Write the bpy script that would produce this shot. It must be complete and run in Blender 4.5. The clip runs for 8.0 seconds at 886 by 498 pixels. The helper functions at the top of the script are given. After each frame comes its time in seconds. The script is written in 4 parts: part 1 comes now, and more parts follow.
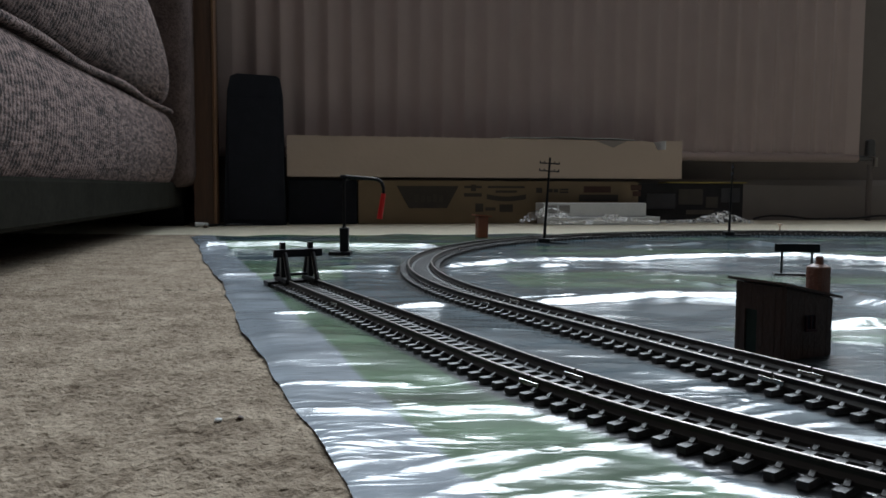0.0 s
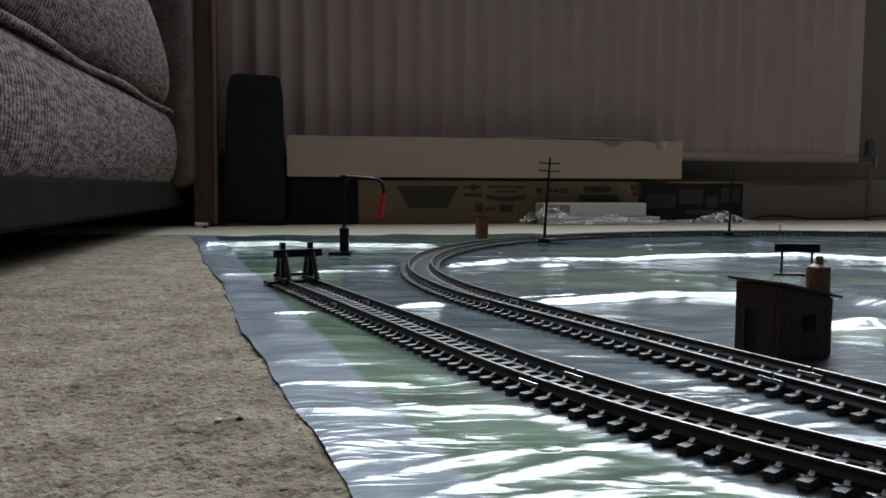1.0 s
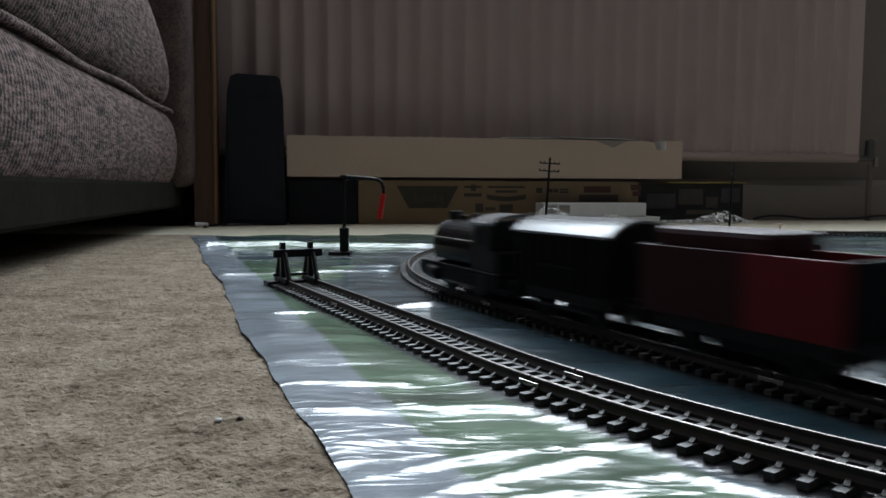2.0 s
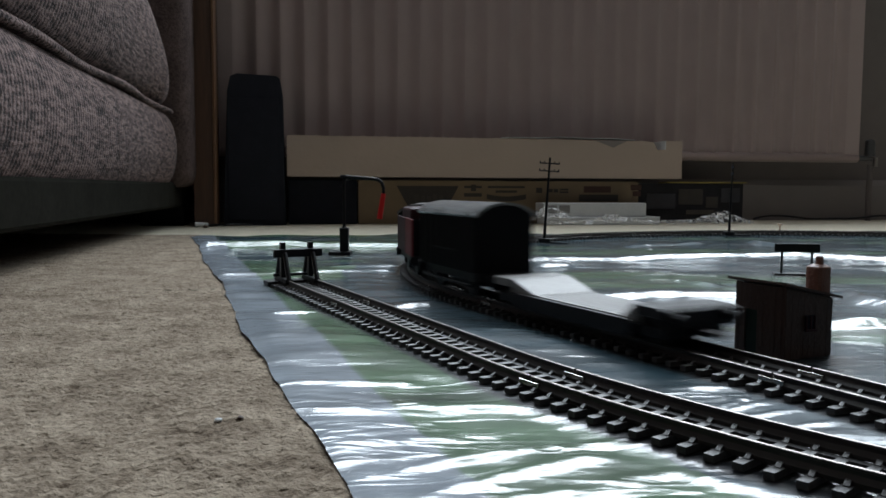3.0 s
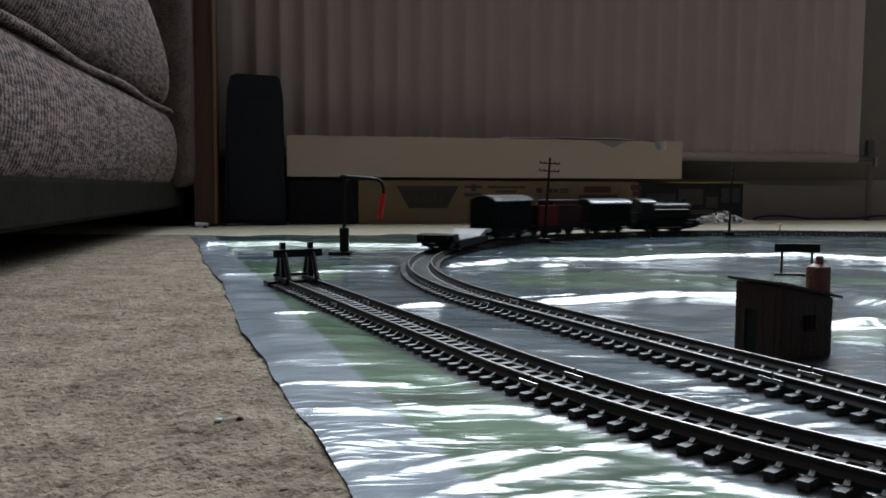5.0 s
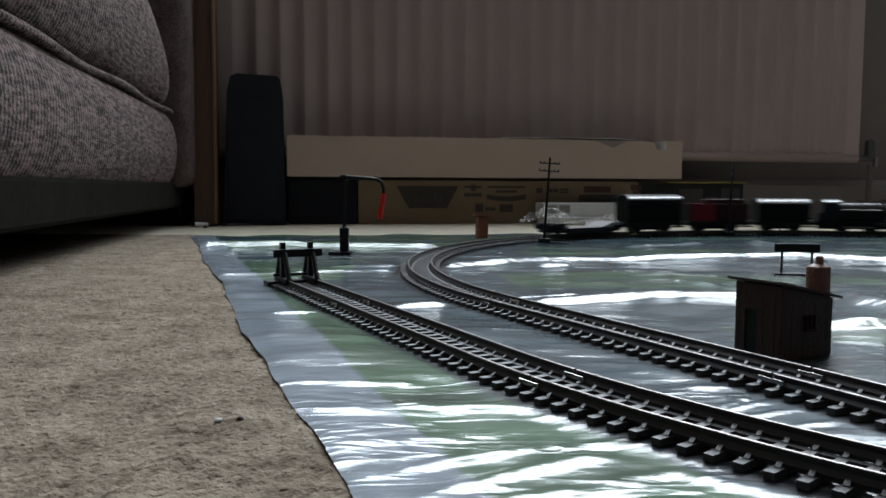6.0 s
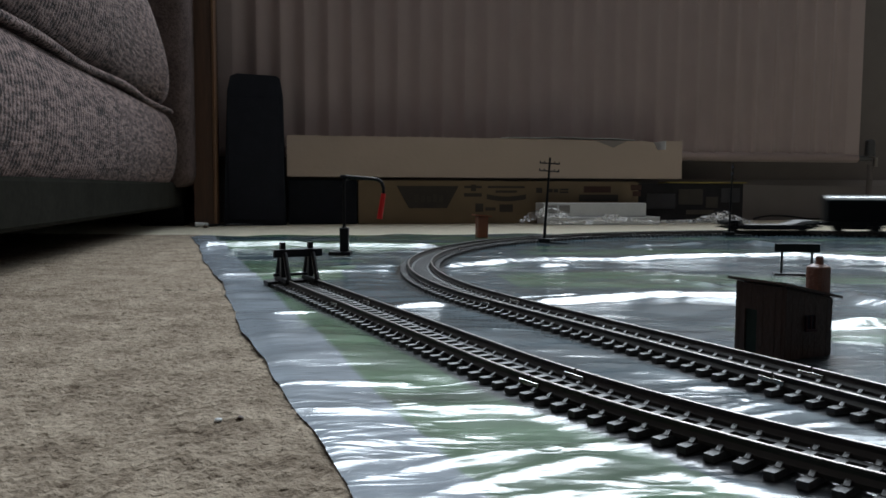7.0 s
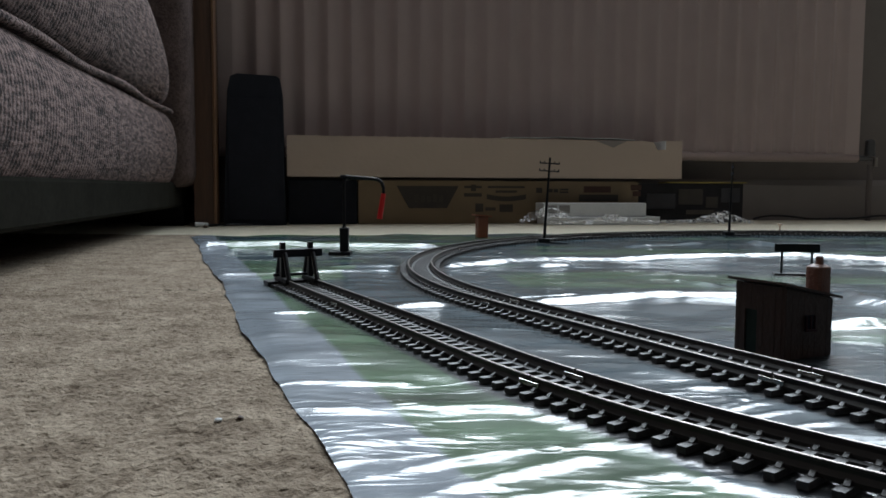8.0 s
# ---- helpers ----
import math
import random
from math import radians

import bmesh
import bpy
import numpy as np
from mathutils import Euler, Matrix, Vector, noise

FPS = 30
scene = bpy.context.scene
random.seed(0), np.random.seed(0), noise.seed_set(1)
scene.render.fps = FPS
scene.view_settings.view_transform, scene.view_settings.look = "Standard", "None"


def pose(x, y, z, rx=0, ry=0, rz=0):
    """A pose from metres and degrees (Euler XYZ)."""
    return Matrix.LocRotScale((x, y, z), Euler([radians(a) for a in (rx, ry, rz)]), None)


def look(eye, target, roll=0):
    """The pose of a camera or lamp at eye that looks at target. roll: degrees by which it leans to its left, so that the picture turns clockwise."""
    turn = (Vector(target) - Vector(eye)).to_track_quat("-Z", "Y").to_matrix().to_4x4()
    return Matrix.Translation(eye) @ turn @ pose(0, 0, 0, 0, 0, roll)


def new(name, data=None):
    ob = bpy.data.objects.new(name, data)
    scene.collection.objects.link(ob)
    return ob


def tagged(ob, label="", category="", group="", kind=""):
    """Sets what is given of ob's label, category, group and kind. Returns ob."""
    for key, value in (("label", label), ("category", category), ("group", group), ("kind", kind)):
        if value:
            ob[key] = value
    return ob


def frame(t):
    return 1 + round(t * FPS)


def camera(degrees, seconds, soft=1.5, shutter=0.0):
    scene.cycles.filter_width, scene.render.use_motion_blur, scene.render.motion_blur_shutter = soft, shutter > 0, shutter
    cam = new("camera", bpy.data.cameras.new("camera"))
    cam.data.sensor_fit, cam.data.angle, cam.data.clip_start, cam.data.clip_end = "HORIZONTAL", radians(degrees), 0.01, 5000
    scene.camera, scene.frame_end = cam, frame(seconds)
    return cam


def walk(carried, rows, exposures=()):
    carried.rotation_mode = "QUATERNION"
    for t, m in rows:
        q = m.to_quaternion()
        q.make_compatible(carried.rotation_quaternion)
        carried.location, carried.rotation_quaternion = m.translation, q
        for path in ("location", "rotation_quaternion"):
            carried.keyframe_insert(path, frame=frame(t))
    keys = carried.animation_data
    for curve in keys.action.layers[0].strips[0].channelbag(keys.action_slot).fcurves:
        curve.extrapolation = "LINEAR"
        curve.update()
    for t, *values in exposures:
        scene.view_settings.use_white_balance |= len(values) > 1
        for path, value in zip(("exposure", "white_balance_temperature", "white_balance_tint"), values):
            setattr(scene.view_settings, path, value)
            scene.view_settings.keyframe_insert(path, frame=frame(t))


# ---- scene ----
cam = camera(58.8, 8.0, soft=1.6, shutter=0.9)
EYE = Vector((0.0, 0.0, 0.0584))
VIEW = look(EYE, EYE + Vector((0.0, math.cos(0.0773), -math.sin(0.0773))), roll=0.21)
walk(cam, [(0.0, VIEW), (8.0, VIEW)], exposures=[(0.0, 0.0), (8.0, 0.0)])

# ---- plan ----
# The room's axes are turned 10 degrees: u along the radiator wall, v towards it.
TURN = radians(10)
UX = Vector((math.cos(TURN), math.sin(TURN), 0))
VX = Vector((-math.sin(TURN), math.cos(TURN), 0))
ROOM = Matrix.Rotation(TURN, 4, "Z")
WALL_V, SIDE_U, BACK_V, FAR_U, CEIL = 1.44, -1.05, -3.6, 3.0, 2.4
WIN = (-0.5, 1.6, 0.80, 2.1)          # window above the radiator: u, u, z, z

# Second-radius loop of sixteen-and-a-half millimetre track.
R = 0.438
CEN = Vector((0.4215, 0.5722))
HEAD = 2.0294
D = Vector((math.cos(HEAD), math.sin(HEAD)))
N = Vector((D.y, -D.x))
RAIL_Z = 0.0055


def track_at(s, off=0.0):
    """Place and heading of the loop at s metres past the start of its curve; off to the outside."""
    r = R + off
    if s < 0:
        return CEN - N * r + D * s, HEAD
    a = s / R
    if a < math.pi:
        return CEN + (-N * math.cos(a) + D * math.sin(a)) * r, HEAD - a
    return CEN + N * r - D * (s - R * math.pi), HEAD - math.pi


SIDE_GAP, BEND = 0.0665, -0.105


def siding_at(s, off=0.0):
    """The siding: straight to the buffers for s > BEND, curving towards the loop before it."""
    p1 = CEN - N * R
    if s >= BEND:
        return p1 + D * s - N * (SIDE_GAP + off), HEAD
    a = (BEND - s) / R
    c = p1 + D * BEND - N * (SIDE_GAP - R)
    return c - N * math.cos(a) * (R + off) - D * math.sin(a) * (R + off), HEAD + a


# ---- light ----
world = bpy.data.worlds.new("sky")
scene.world = world
world.use_nodes = True
wn = world.node_tree
sky = wn.nodes.new("ShaderNodeTexSky")
sky.sky_type, sky.sun_disc = "NISHITA", False
sky.sun_elevation, sky.sun_rotation = radians(48), radians(20)
wn.links.new(sky.outputs[0], wn.nodes["Background"].inputs[0])
wn.nodes["Background"].inputs[1].default_value = 0.12

daylight = bpy.data.lights.new("window_light", "AREA")
daylight.shape, daylight.size, daylight.size_y = "RECTANGLE", WIN[1] - WIN[0], WIN[3] - WIN[2]
daylight.energy, daylight.color = 102.0, (0.80, 0.908, 1.0)
wl = new("window_light", daylight)
mid = UX * (WIN[0] + WIN[1]) / 2 + VX * (WALL_V + 0.06) + Vector((0, 0, (WIN[2] + WIN[3]) / 2))
wl.matrix_world = look(mid, mid - VX)


# ---- materials ----
def material(name, base, rough=0.6, metal=0.0, second=None, scale=60.0, bump=0.0, bump_scale=200.0, sheen=0.0, spec=0.5, coat=0.0, stretch=(1, 1, 1), vary=0.0, detail=6.0, space="Object"):
    """A surface of two colours mixed by noise, with a fine relief of its own."""
    m = bpy.data.materials.new(name)
    m.use_nodes = True
    t = m.node_tree
    b = t.nodes["Principled BSDF"]
    b.inputs["Roughness"].default_value, b.inputs["Metallic"].default_value = rough, metal
    b.inputs["Specular IOR Level"].default_value = spec
    b.inputs["Coat Weight"].default_value = coat
    b.inputs["Sheen Weight"].default_value = sheen
    b.inputs["Sheen Tint"].default_value = (*[min(1.0, c * 1.6) for c in base], 1)
    co = t.nodes.new("ShaderNodeTexCoord")
    mp = t.nodes.new("ShaderNodeMapping")
    mp.inputs["Scale"].default_value = stretch
    t.links.new(co.outputs[space], mp.inputs[0])
    n1 = t.nodes.new("ShaderNodeTexNoise")
    n1.inputs["Scale"].default_value, n1.inputs["Detail"].default_value = scale, detail
    n2 = t.nodes.new("ShaderNodeTexNoise")
    n2.inputs["Scale"].default_value, n2.inputs["Detail"].default_value = scale * 0.13, 3
    for n in (n1, n2):
        t.links.new(mp.outputs[0], n.inputs["Vector"])
    add = t.nodes.new("ShaderNodeMath")
    add.operation = "MULTIPLY_ADD"
    add.inputs[1].default_value = 0.55
    t.links.new(n1.outputs["Fac"], add.inputs[0])
    half = t.nodes.new("ShaderNodeMath")
    half.operation = "MULTIPLY"
    half.inputs[1].default_value = 0.45
    t.links.new(n2.outputs["Fac"], half.inputs[0])
    t.links.new(half.outputs[0], add.inputs[2])
    grade = t.nodes.new("ShaderNodeValToRGB")
    second = second or tuple(c * 0.7 for c in base)
    grade.color_ramp.elements[0].position, grade.color_ramp.elements[1].position = 0.35, 0.65
    grade.color_ramp.elements[0].color, grade.color_ramp.elements[1].color = (*second, 1), (*base, 1)
    t.links.new(add.outputs[0], grade.inputs[0])
    out = grade.outputs[0]
    if vary:
        info = t.nodes.new("ShaderNodeObjectInfo")
        hsv = t.nodes.new("ShaderNodeHueSaturation")
        mr = t.nodes.new("ShaderNodeMapRange")
        mr.inputs["To Min"].default_value, mr.inputs["To Max"].default_value = 1 - vary, 1 + vary
        t.links.new(info.outputs["Random"], mr.inputs[0])
        t.links.new(mr.outputs[0], hsv.inputs["Value"])
        t.links.new(out, hsv.inputs["Color"])
        out = hsv.outputs[0]
    t.links.new(out, b.inputs["Base Color"])
    if bump:
        n3 = t.nodes.new("ShaderNodeTexNoise")
        n3.inputs["Scale"].default_value, n3.inputs["Detail"].default_value = bump_scale, 4
        t.links.new(mp.outputs[0], n3.inputs["Vector"])
        bp = t.nodes.new("ShaderNodeBump")
        bp.inputs["Strength"].default_value, bp.inputs["Distance"].default_value = 1.0, bump
        t.links.new(n3.outputs["Fac"], bp.inputs["Height"])
        t.links.new(bp.outputs[0], b.inputs["Normal"])
    return m


# Same carpet as the pile, painted paler for the light under the window.
carpet_lit_mat = material("carpet_bright", (0.78, 0.69, 0.535), 1.0, second=(0.62, 0.54, 0.41), scale=260, bump=0.0015, bump_scale=420, sheen=1.0, spec=0.1, detail=8)
# Wall, ceiling and skirting toned dark for the dim corner and less bounced light.
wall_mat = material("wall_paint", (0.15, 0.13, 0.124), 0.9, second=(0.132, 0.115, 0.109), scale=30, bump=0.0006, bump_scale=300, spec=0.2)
ceiling_mat = material("ceiling_paint", (0.4, 0.37, 0.35), 0.95, scale=20, second=(0.37, 0.34, 0.32), spec=0.1)
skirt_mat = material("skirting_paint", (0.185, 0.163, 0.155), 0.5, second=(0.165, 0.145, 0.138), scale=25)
radiator_mat = material("radiator_enamel", (0.338, 0.266, 0.256), 0.34, second=(0.307, 0.240, 0.231), scale=18, bump=0.0003, bump_scale=90)
joiner_mat = material("joiner_metal", (0.7, 0.68, 0.64), 0.22, 0.95, second=(0.5, 0.47, 0.43), scale=300)
railside_mat = material("rail_side", (0.035, 0.03, 0.027), 0.45, second=(0.022, 0.019, 0.017), scale=300)
steel_mat = material("rail_steel", (0.3, 0.275, 0.255), 0.33, 0.95, second=(0.16, 0.14, 0.125), scale=300)
sleeper_mat = material("sleeper_plastic", (0.05, 0.049, 0.048), 0.5, spec=1.0, second=(0.022, 0.0215, 0.0215), scale=900, bump=0.00022, bump_scale=1300, vary=0.25)
black_mat = material("black_plastic", (0.008, 0.008, 0.0105), 0.42, spec=0.26, second=(0.005, 0.005, 0.0065), scale=300, bump=0.0002, bump_scale=900)
joint_grey = material("grey_valve_plastic", (0.06, 0.06, 0.062), 0.4, second=(0.045, 0.045, 0.047), scale=200)
van_black = material("satin_black_paint", (0.0045, 0.0045, 0.006), 0.55, spec=0.13, second=(0.003, 0.003, 0.004), scale=300)
tank_black = material("gloss_black_paint", (0.005, 0.005, 0.006), 0.24, spec=0.2, second=(0.004, 0.004, 0.005), scale=300)
matte_black = material("black_cloth", (0.019, 0.021, 0.029), 0.9, second=(0.013, 0.015, 0.021), scale=500, bump=0.0004, bump_scale=1200, spec=0.2)
red_mat = material("red_paint", (0.16, 0.007, 0.016), 0.5, spec=0.25, second=(0.12, 0.006, 0.011), scale=200)
maroon_mat = material("maroon_paint", (0.034, 0.006, 0.010), 0.5, spec=0.2, second=(0.024, 0.005, 0.007), scale=200)
redhose_mat = material("red_hose", (0.85, 0.02, 0.02), 0.5, second=(0.7, 0.015, 0.015), scale=300)
roof_mat = material("grey_roof", (0.16, 0.16, 0.165), 0.24, spec=1.0, second=(0.12, 0.12, 0.125), scale=200)
dark_roof = material("dark_roof", (0.2, 0.205, 0.205), 0.2, spec=1.0, second=(0.09, 0.094, 0.094), scale=200)
deck_mat = material("grey_deck", (0.28, 0.275, 0.27), 0.45, second=(0.17, 0.165, 0.16), scale=400, bump=0.0003, bump_scale=900)
brown_mat = material("brown_plastic", (0.062, 0.036, 0.028), 0.5, spec=0.35, second=(0.052, 0.030, 0.023), scale=250, bump=0.0004, bump_scale=700)
green_door = material("dark_green_paint", (0.012, 0.028, 0.02), 0.5, spec=0.3, second=(0.008, 0.02, 0.014), scale=250)
brick_mat = material("orange_brown_plastic", (0.17, 0.07, 0.044), 0.5, second=(0.125, 0.052, 0.033), scale=300, bump=0.0004, bump_scale=700)
orange_mat = material("orange_plastic", (0.33, 0.10, 0.055), 0.45, second=(0.25, 0.075, 0.04), scale=300, bump=0.0004, bump_scale=700)
white_card = material("white_card", (0.385, 0.305, 0.255), 0.75, second=(0.355, 0.288, 0.24), scale=15, bump=0.0004, bump_scale=120)
brown_card = material("printed_card", (0.215, 0.155, 0.09), 0.6, second=(0.17, 0.122, 0.07), scale=20, bump=0.0003, bump_scale=120)
ink_mat = material("dark_print", (0.045, 0.037, 0.03), 0.6, second=(0.03, 0.025, 0.022), scale=60)
print_mid = material("dim_print", (0.055, 0.046, 0.038), 0.6, second=(0.04, 0.033, 0.027), scale=90)
blueink_mat = material("blue_print", (0.024, 0.024, 0.034), 0.5, second=(0.012, 0.012, 0.018), scale=60)
redink_mat = material("red_print", (0.075, 0.03, 0.022), 0.6, scale=60)
dark_card = material("dark_card", (0.02, 0.019, 0.023), 0.5, spec=0.2, second=(0.010, 0.010, 0.012), scale=40)
yellow_card = material("yellow_card", (0.33, 0.26, 0.05), 0.6, scale=40)
poly_mat = material("polystyrene", (0.6, 0.62, 0.63), 0.8, second=(0.52, 0.54, 0.55), scale=300, bump=0.0006, bump_scale=500)
# Lighter copy of the wood: paints the highlight down the upright's edge.
litwood_mat = material("lit_wood", (0.18, 0.094, 0.05), 0.4, second=(0.13, 0.066, 0.034), scale=40, stretch=(8, 8, 0.5))
wood_mat = material("stained_wood", (0.09, 0.045, 0.026), 0.45, second=(0.05, 0.025, 0.015), scale=40, stretch=(8, 8, 0.5), bump=0.0004, bump_scale=60)
base_mat = material("sofa_base_cloth", (0.023, 0.0225, 0.019), 0.95, second=(0.016, 0.0155, 0.013), spec=0.0, scale=200)


def clear_plastic():
    """Thin clear film; random white patches stand in for glints on its creases."""
    m = bpy.data.materials.new("clear_film")
    m.use_nodes = True
    t = m.node_tree
    b = t.nodes["Principled BSDF"]
    b.inputs["Base Color"].default_value = (0.85, 0.85, 0.86, 1)
    b.inputs["Roughness"].default_value = 0.2
    b.inputs["Specular IOR Level"].default_value = 1.0
    co = t.nodes.new("ShaderNodeTexCoord")
    n = t.nodes.new("ShaderNodeTexNoise")
    n.inputs["Scale"].default_value, n.inputs["Detail"].default_value = 42, 4
    n.inputs["Distortion"].default_value = 2.5
    t.links.new(co.outputs["Object"], n.inputs["Vector"])
    mr = t.nodes.new("ShaderNodeMapRange")
    mr.inputs["From Min"].default_value, mr.inputs["From Max"].default_value = 0.5, 0.72
    mr.inputs["To Min"].default_value, mr.inputs["To Max"].default_value = 0.05, 0.8
    t.links.new(n.outputs["Fac"], mr.inputs[0])
    t.links.new(mr.outputs[0], b.inputs["Alpha"])
    return m


film_mat = clear_plastic()


def sofa_fabric():
    """Coarse grey-brown woven cloth with ribs running up and down."""
    m = bpy.data.materials.new("sofa_fabric")
    m.use_nodes = True
    t = m.node_tree
    b = t.nodes["Principled BSDF"]
    b.inputs["Roughness"].default_value, b.inputs["Specular IOR Level"].default_value = 0.95, 0.15
    b.inputs["Sheen Weight"].default_value = 0.05
    co = t.nodes.new("ShaderNodeTexCoord")
    big = t.nodes.new("ShaderNodeTexNoise")
    big.inputs["Scale"].default_value, big.inputs["Detail"].default_value = 40, 8
    mp = t.nodes.new("ShaderNodeMapping")
    mp.inputs["Scale"].default_value = (1.1, 0.34, 1.5)
    fine = t.nodes.new("ShaderNodeTexNoise")
    fine.inputs["Scale"].default_value, fine.inputs["Detail"].default_value = 165, 6
    t.links.new(co.outputs["Object"], big.inputs["Vector"])
    t.links.new(co.outputs["Object"], mp.inputs[0])
    t.links.new(mp.outputs[0], fine.inputs["Vector"])
    wave = t.nodes.new("ShaderNodeTexWave")
    wave.bands_direction = "Y"
    wave.inputs["Scale"].default_value, wave.inputs["Distortion"].default_value = 45, 5.0
    wave.inputs["Detail"].default_value, wave.inputs["Detail Scale"].default_value = 3, 8
    t.links.new(co.outputs["Object"], wave.inputs["Vector"])
    mix = t.nodes.new("ShaderNodeMath")
    mix.operation = "MULTIPLY_ADD"
    mix.inputs[1].default_value = 0.3
    t.links.new(wave.outputs["Fac"], mix.inputs[0])
    t.links.new(fine.outputs["Fac"], mix.inputs[2])
    add = t.nodes.new("ShaderNodeMath")
    add.operation = "MULTIPLY_ADD"
    add.inputs[1].default_value = 0.22
    t.links.new(big.outputs["Fac"], add.inputs[0])
    t.links.new(mix.outputs[0], add.inputs[2])
    grade = t.nodes.new("ShaderNodeValToRGB")
    grade.color_ramp.elements[0].position, grade.color_ramp.elements[1].position = 0.56, 0.97
    grade.color_ramp.elements[0].color, grade.color_ramp.elements[1].color = (0.0125, 0.0084, 0.0078, 1), (0.224, 0.156, 0.144, 1)
    t.links.new(add.outputs[0], grade.inputs[0])
    t.links.new(grade.outputs[0], b.inputs["Base Color"])
    bp = t.nodes.new("ShaderNodeBump")
    bp.inputs["Strength"].default_value, bp.inputs["Distance"].default_value = 1.0, 0.0026
    t.links.new(add.outputs[0], bp.inputs["Height"])
    t.links.new(bp.outputs[0], b.inputs["Normal"])
    return m


fabric_mat = sofa_fabric()
arm_fabric = material("sofa_arm_fabric", (0.125, 0.092, 0.086), 0.95, second=(0.05, 0.036, 0.034), scale=260, bump=0.0012, bump_scale=420, spec=0.15)

# Play mat: its left edge runs from MAT0 along MU; MN runs across it.
MAT0 = Vector((-0.018, 0.145))
MU = Vector((-0.335, 0.942)).normalized()
MN = Vector((MU.y, -MU.x))


def mat_print():
    """Glossy printed plastic sheet: grey roads, green grass and a pale border."""
    m = bpy.data.materials.new("printed_plastic_sheet")
    m.use_nodes = True
    t = m.node_tree
    b = t.nodes["Principled BSDF"]
    b.inputs["Roughness"].default_value = 0.36
    b.inputs["Specular IOR Level"].default_value = 0.22
    b.inputs["Coat Weight"].default_value = 0.95
    b.inputs["Coat Roughness"].default_value = 0.085
    at = t.nodes.new("ShaderNodeVertexColor")
    at.layer_name = "print"
    co = t.nodes.new("ShaderNodeTexCoord")
    n = t.nodes.new("ShaderNodeTexNoise")
    n.inputs["Scale"].default_value, n.inputs["Detail"].default_value = 45, 7
    t.links.new(co.outputs["Object"], n.inputs["Vector"])
    mr = t.nodes.new("ShaderNodeMapRange")
    mr.inputs["To Min"].default_value, mr.inputs["To Max"].default_value = 0.6, 1.4
    t.links.new(n.outputs["Fac"], mr.inputs[0])
    mul = t.nodes.new("ShaderNodeVectorMath")
    mul.operation = "SCALE"
    t.links.new(at.outputs["Color"], mul.inputs[0])
    t.links.new(mr.outputs[0], mul.inputs["Scale"])
    t.links.new(mul.outputs[0], b.inputs["Base Color"])
    n3 = t.nodes.new("ShaderNodeTexNoise")
    n3.inputs["Scale"].default_value, n3.inputs["Detail"].default_value = 55, 7
    n3.inputs["Roughness"].default_value = 0.56
    lay = t.nodes.new("ShaderNodeMapping")
    lay.inputs["Scale"].default_value = (0.8, 2.6, 1.0)
    t.links.new(co.outputs["Object"], lay.inputs[0])
    t.links.new(lay.outputs[0], n3.inputs["Vector"])
    bp = t.nodes.new("ShaderNodeBump")
    bp.inputs["Strength"].default_value, bp.inputs["Distance"].default_value = 1.0, 0.00046
    # thin wandering crease lines with sharp crests, in patches, over the broader unevenness
    def lines(turn, stretch, scale, seed, width):
        pull = t.nodes.new("ShaderNodeMapping")
        pull.inputs["Location"].default_value = (seed, seed * 0.7, 0)
        pull.inputs["Rotation"].default_value = (0, 0, turn)
        pull.inputs["Scale"].default_value = stretch
        t.links.new(co.outputs["Object"], pull.inputs[0])
        n4 = t.nodes.new("ShaderNodeTexNoise")
        n4.inputs["Scale"].default_value, n4.inputs["Detail"].default_value = scale, 2
        n4.inputs["Distortion"].default_value = 0.4
        t.links.new(pull.outputs[0], n4.inputs["Vector"])
        off = t.nodes.new("ShaderNodeMath")
        off.operation = "SUBTRACT"
        off.inputs[1].default_value = 0.5
        t.links.new(n4.outputs["Fac"], off.inputs[0])
        dist = t.nodes.new("ShaderNodeMath")
        dist.operation = "ABSOLUTE"
        t.links.new(off.outputs[0], dist.inputs[0])
        crest = t.nodes.new("ShaderNodeMapRange")
        crest.inputs["From Min"].default_value, crest.inputs["From Max"].default_value = width, 0.0
        t.links.new(dist.outputs[0], crest.inputs[0])
        where = t.nodes.new("ShaderNodeTexNoise")
        where.inputs["Scale"].default_value, where.inputs["Detail"].default_value = scale * 0.45, 2
        t.links.new(pull.outputs[0], where.inputs["Vector"])
        mask = t.nodes.new("ShaderNodeMapRange")
        mask.inputs["From Min"].default_value, mask.inputs["From Max"].default_value = 0.47, 0.62
        t.links.new(where.outputs["Fac"], mask.inputs[0])
        mul = t.nodes.new("ShaderNodeMath")
        mul.operation = "MULTIPLY"
        t.links.new(crest.outputs[0], mul.inputs[0])
        t.links.new(mask.outputs[0], mul.inputs[1])
        return mul.outputs[0]

    # the end of the sheet that has been handled most is the most crumpled
    apart = t.nodes.new("ShaderNodeSeparateXYZ")
    t.links.new(co.outputs["Object"], apart.inputs[0])
    worn = t.nodes.new("ShaderNodeMapRange")
    worn.interpolation_type = "SMOOTHSTEP"
    worn.inputs["From Min"].default_value, worn.inputs["From Max"].default_value = 0.19, 0.27
    worn.inputs["To Min"].default_value, worn.inputs["To Max"].default_value = 1.15, 0.24
    t.links.new(apart.outputs["Y"], worn.inputs[0])
    beyond = t.nodes.new("ShaderNodeMapRange")
    beyond.interpolation_type = "SMOOTHSTEP"
    beyond.inputs["From Min"].default_value, beyond.inputs["From Max"].default_value = 0.36, 0.52
    beyond.inputs["To Min"].default_value, beyond.inputs["To Max"].default_value = 0.0, 0.75
    t.links.new(apart.outputs["Y"], beyond.inputs[0])
    most = t.nodes.new("ShaderNodeMath")
    most.operation = "MAXIMUM"
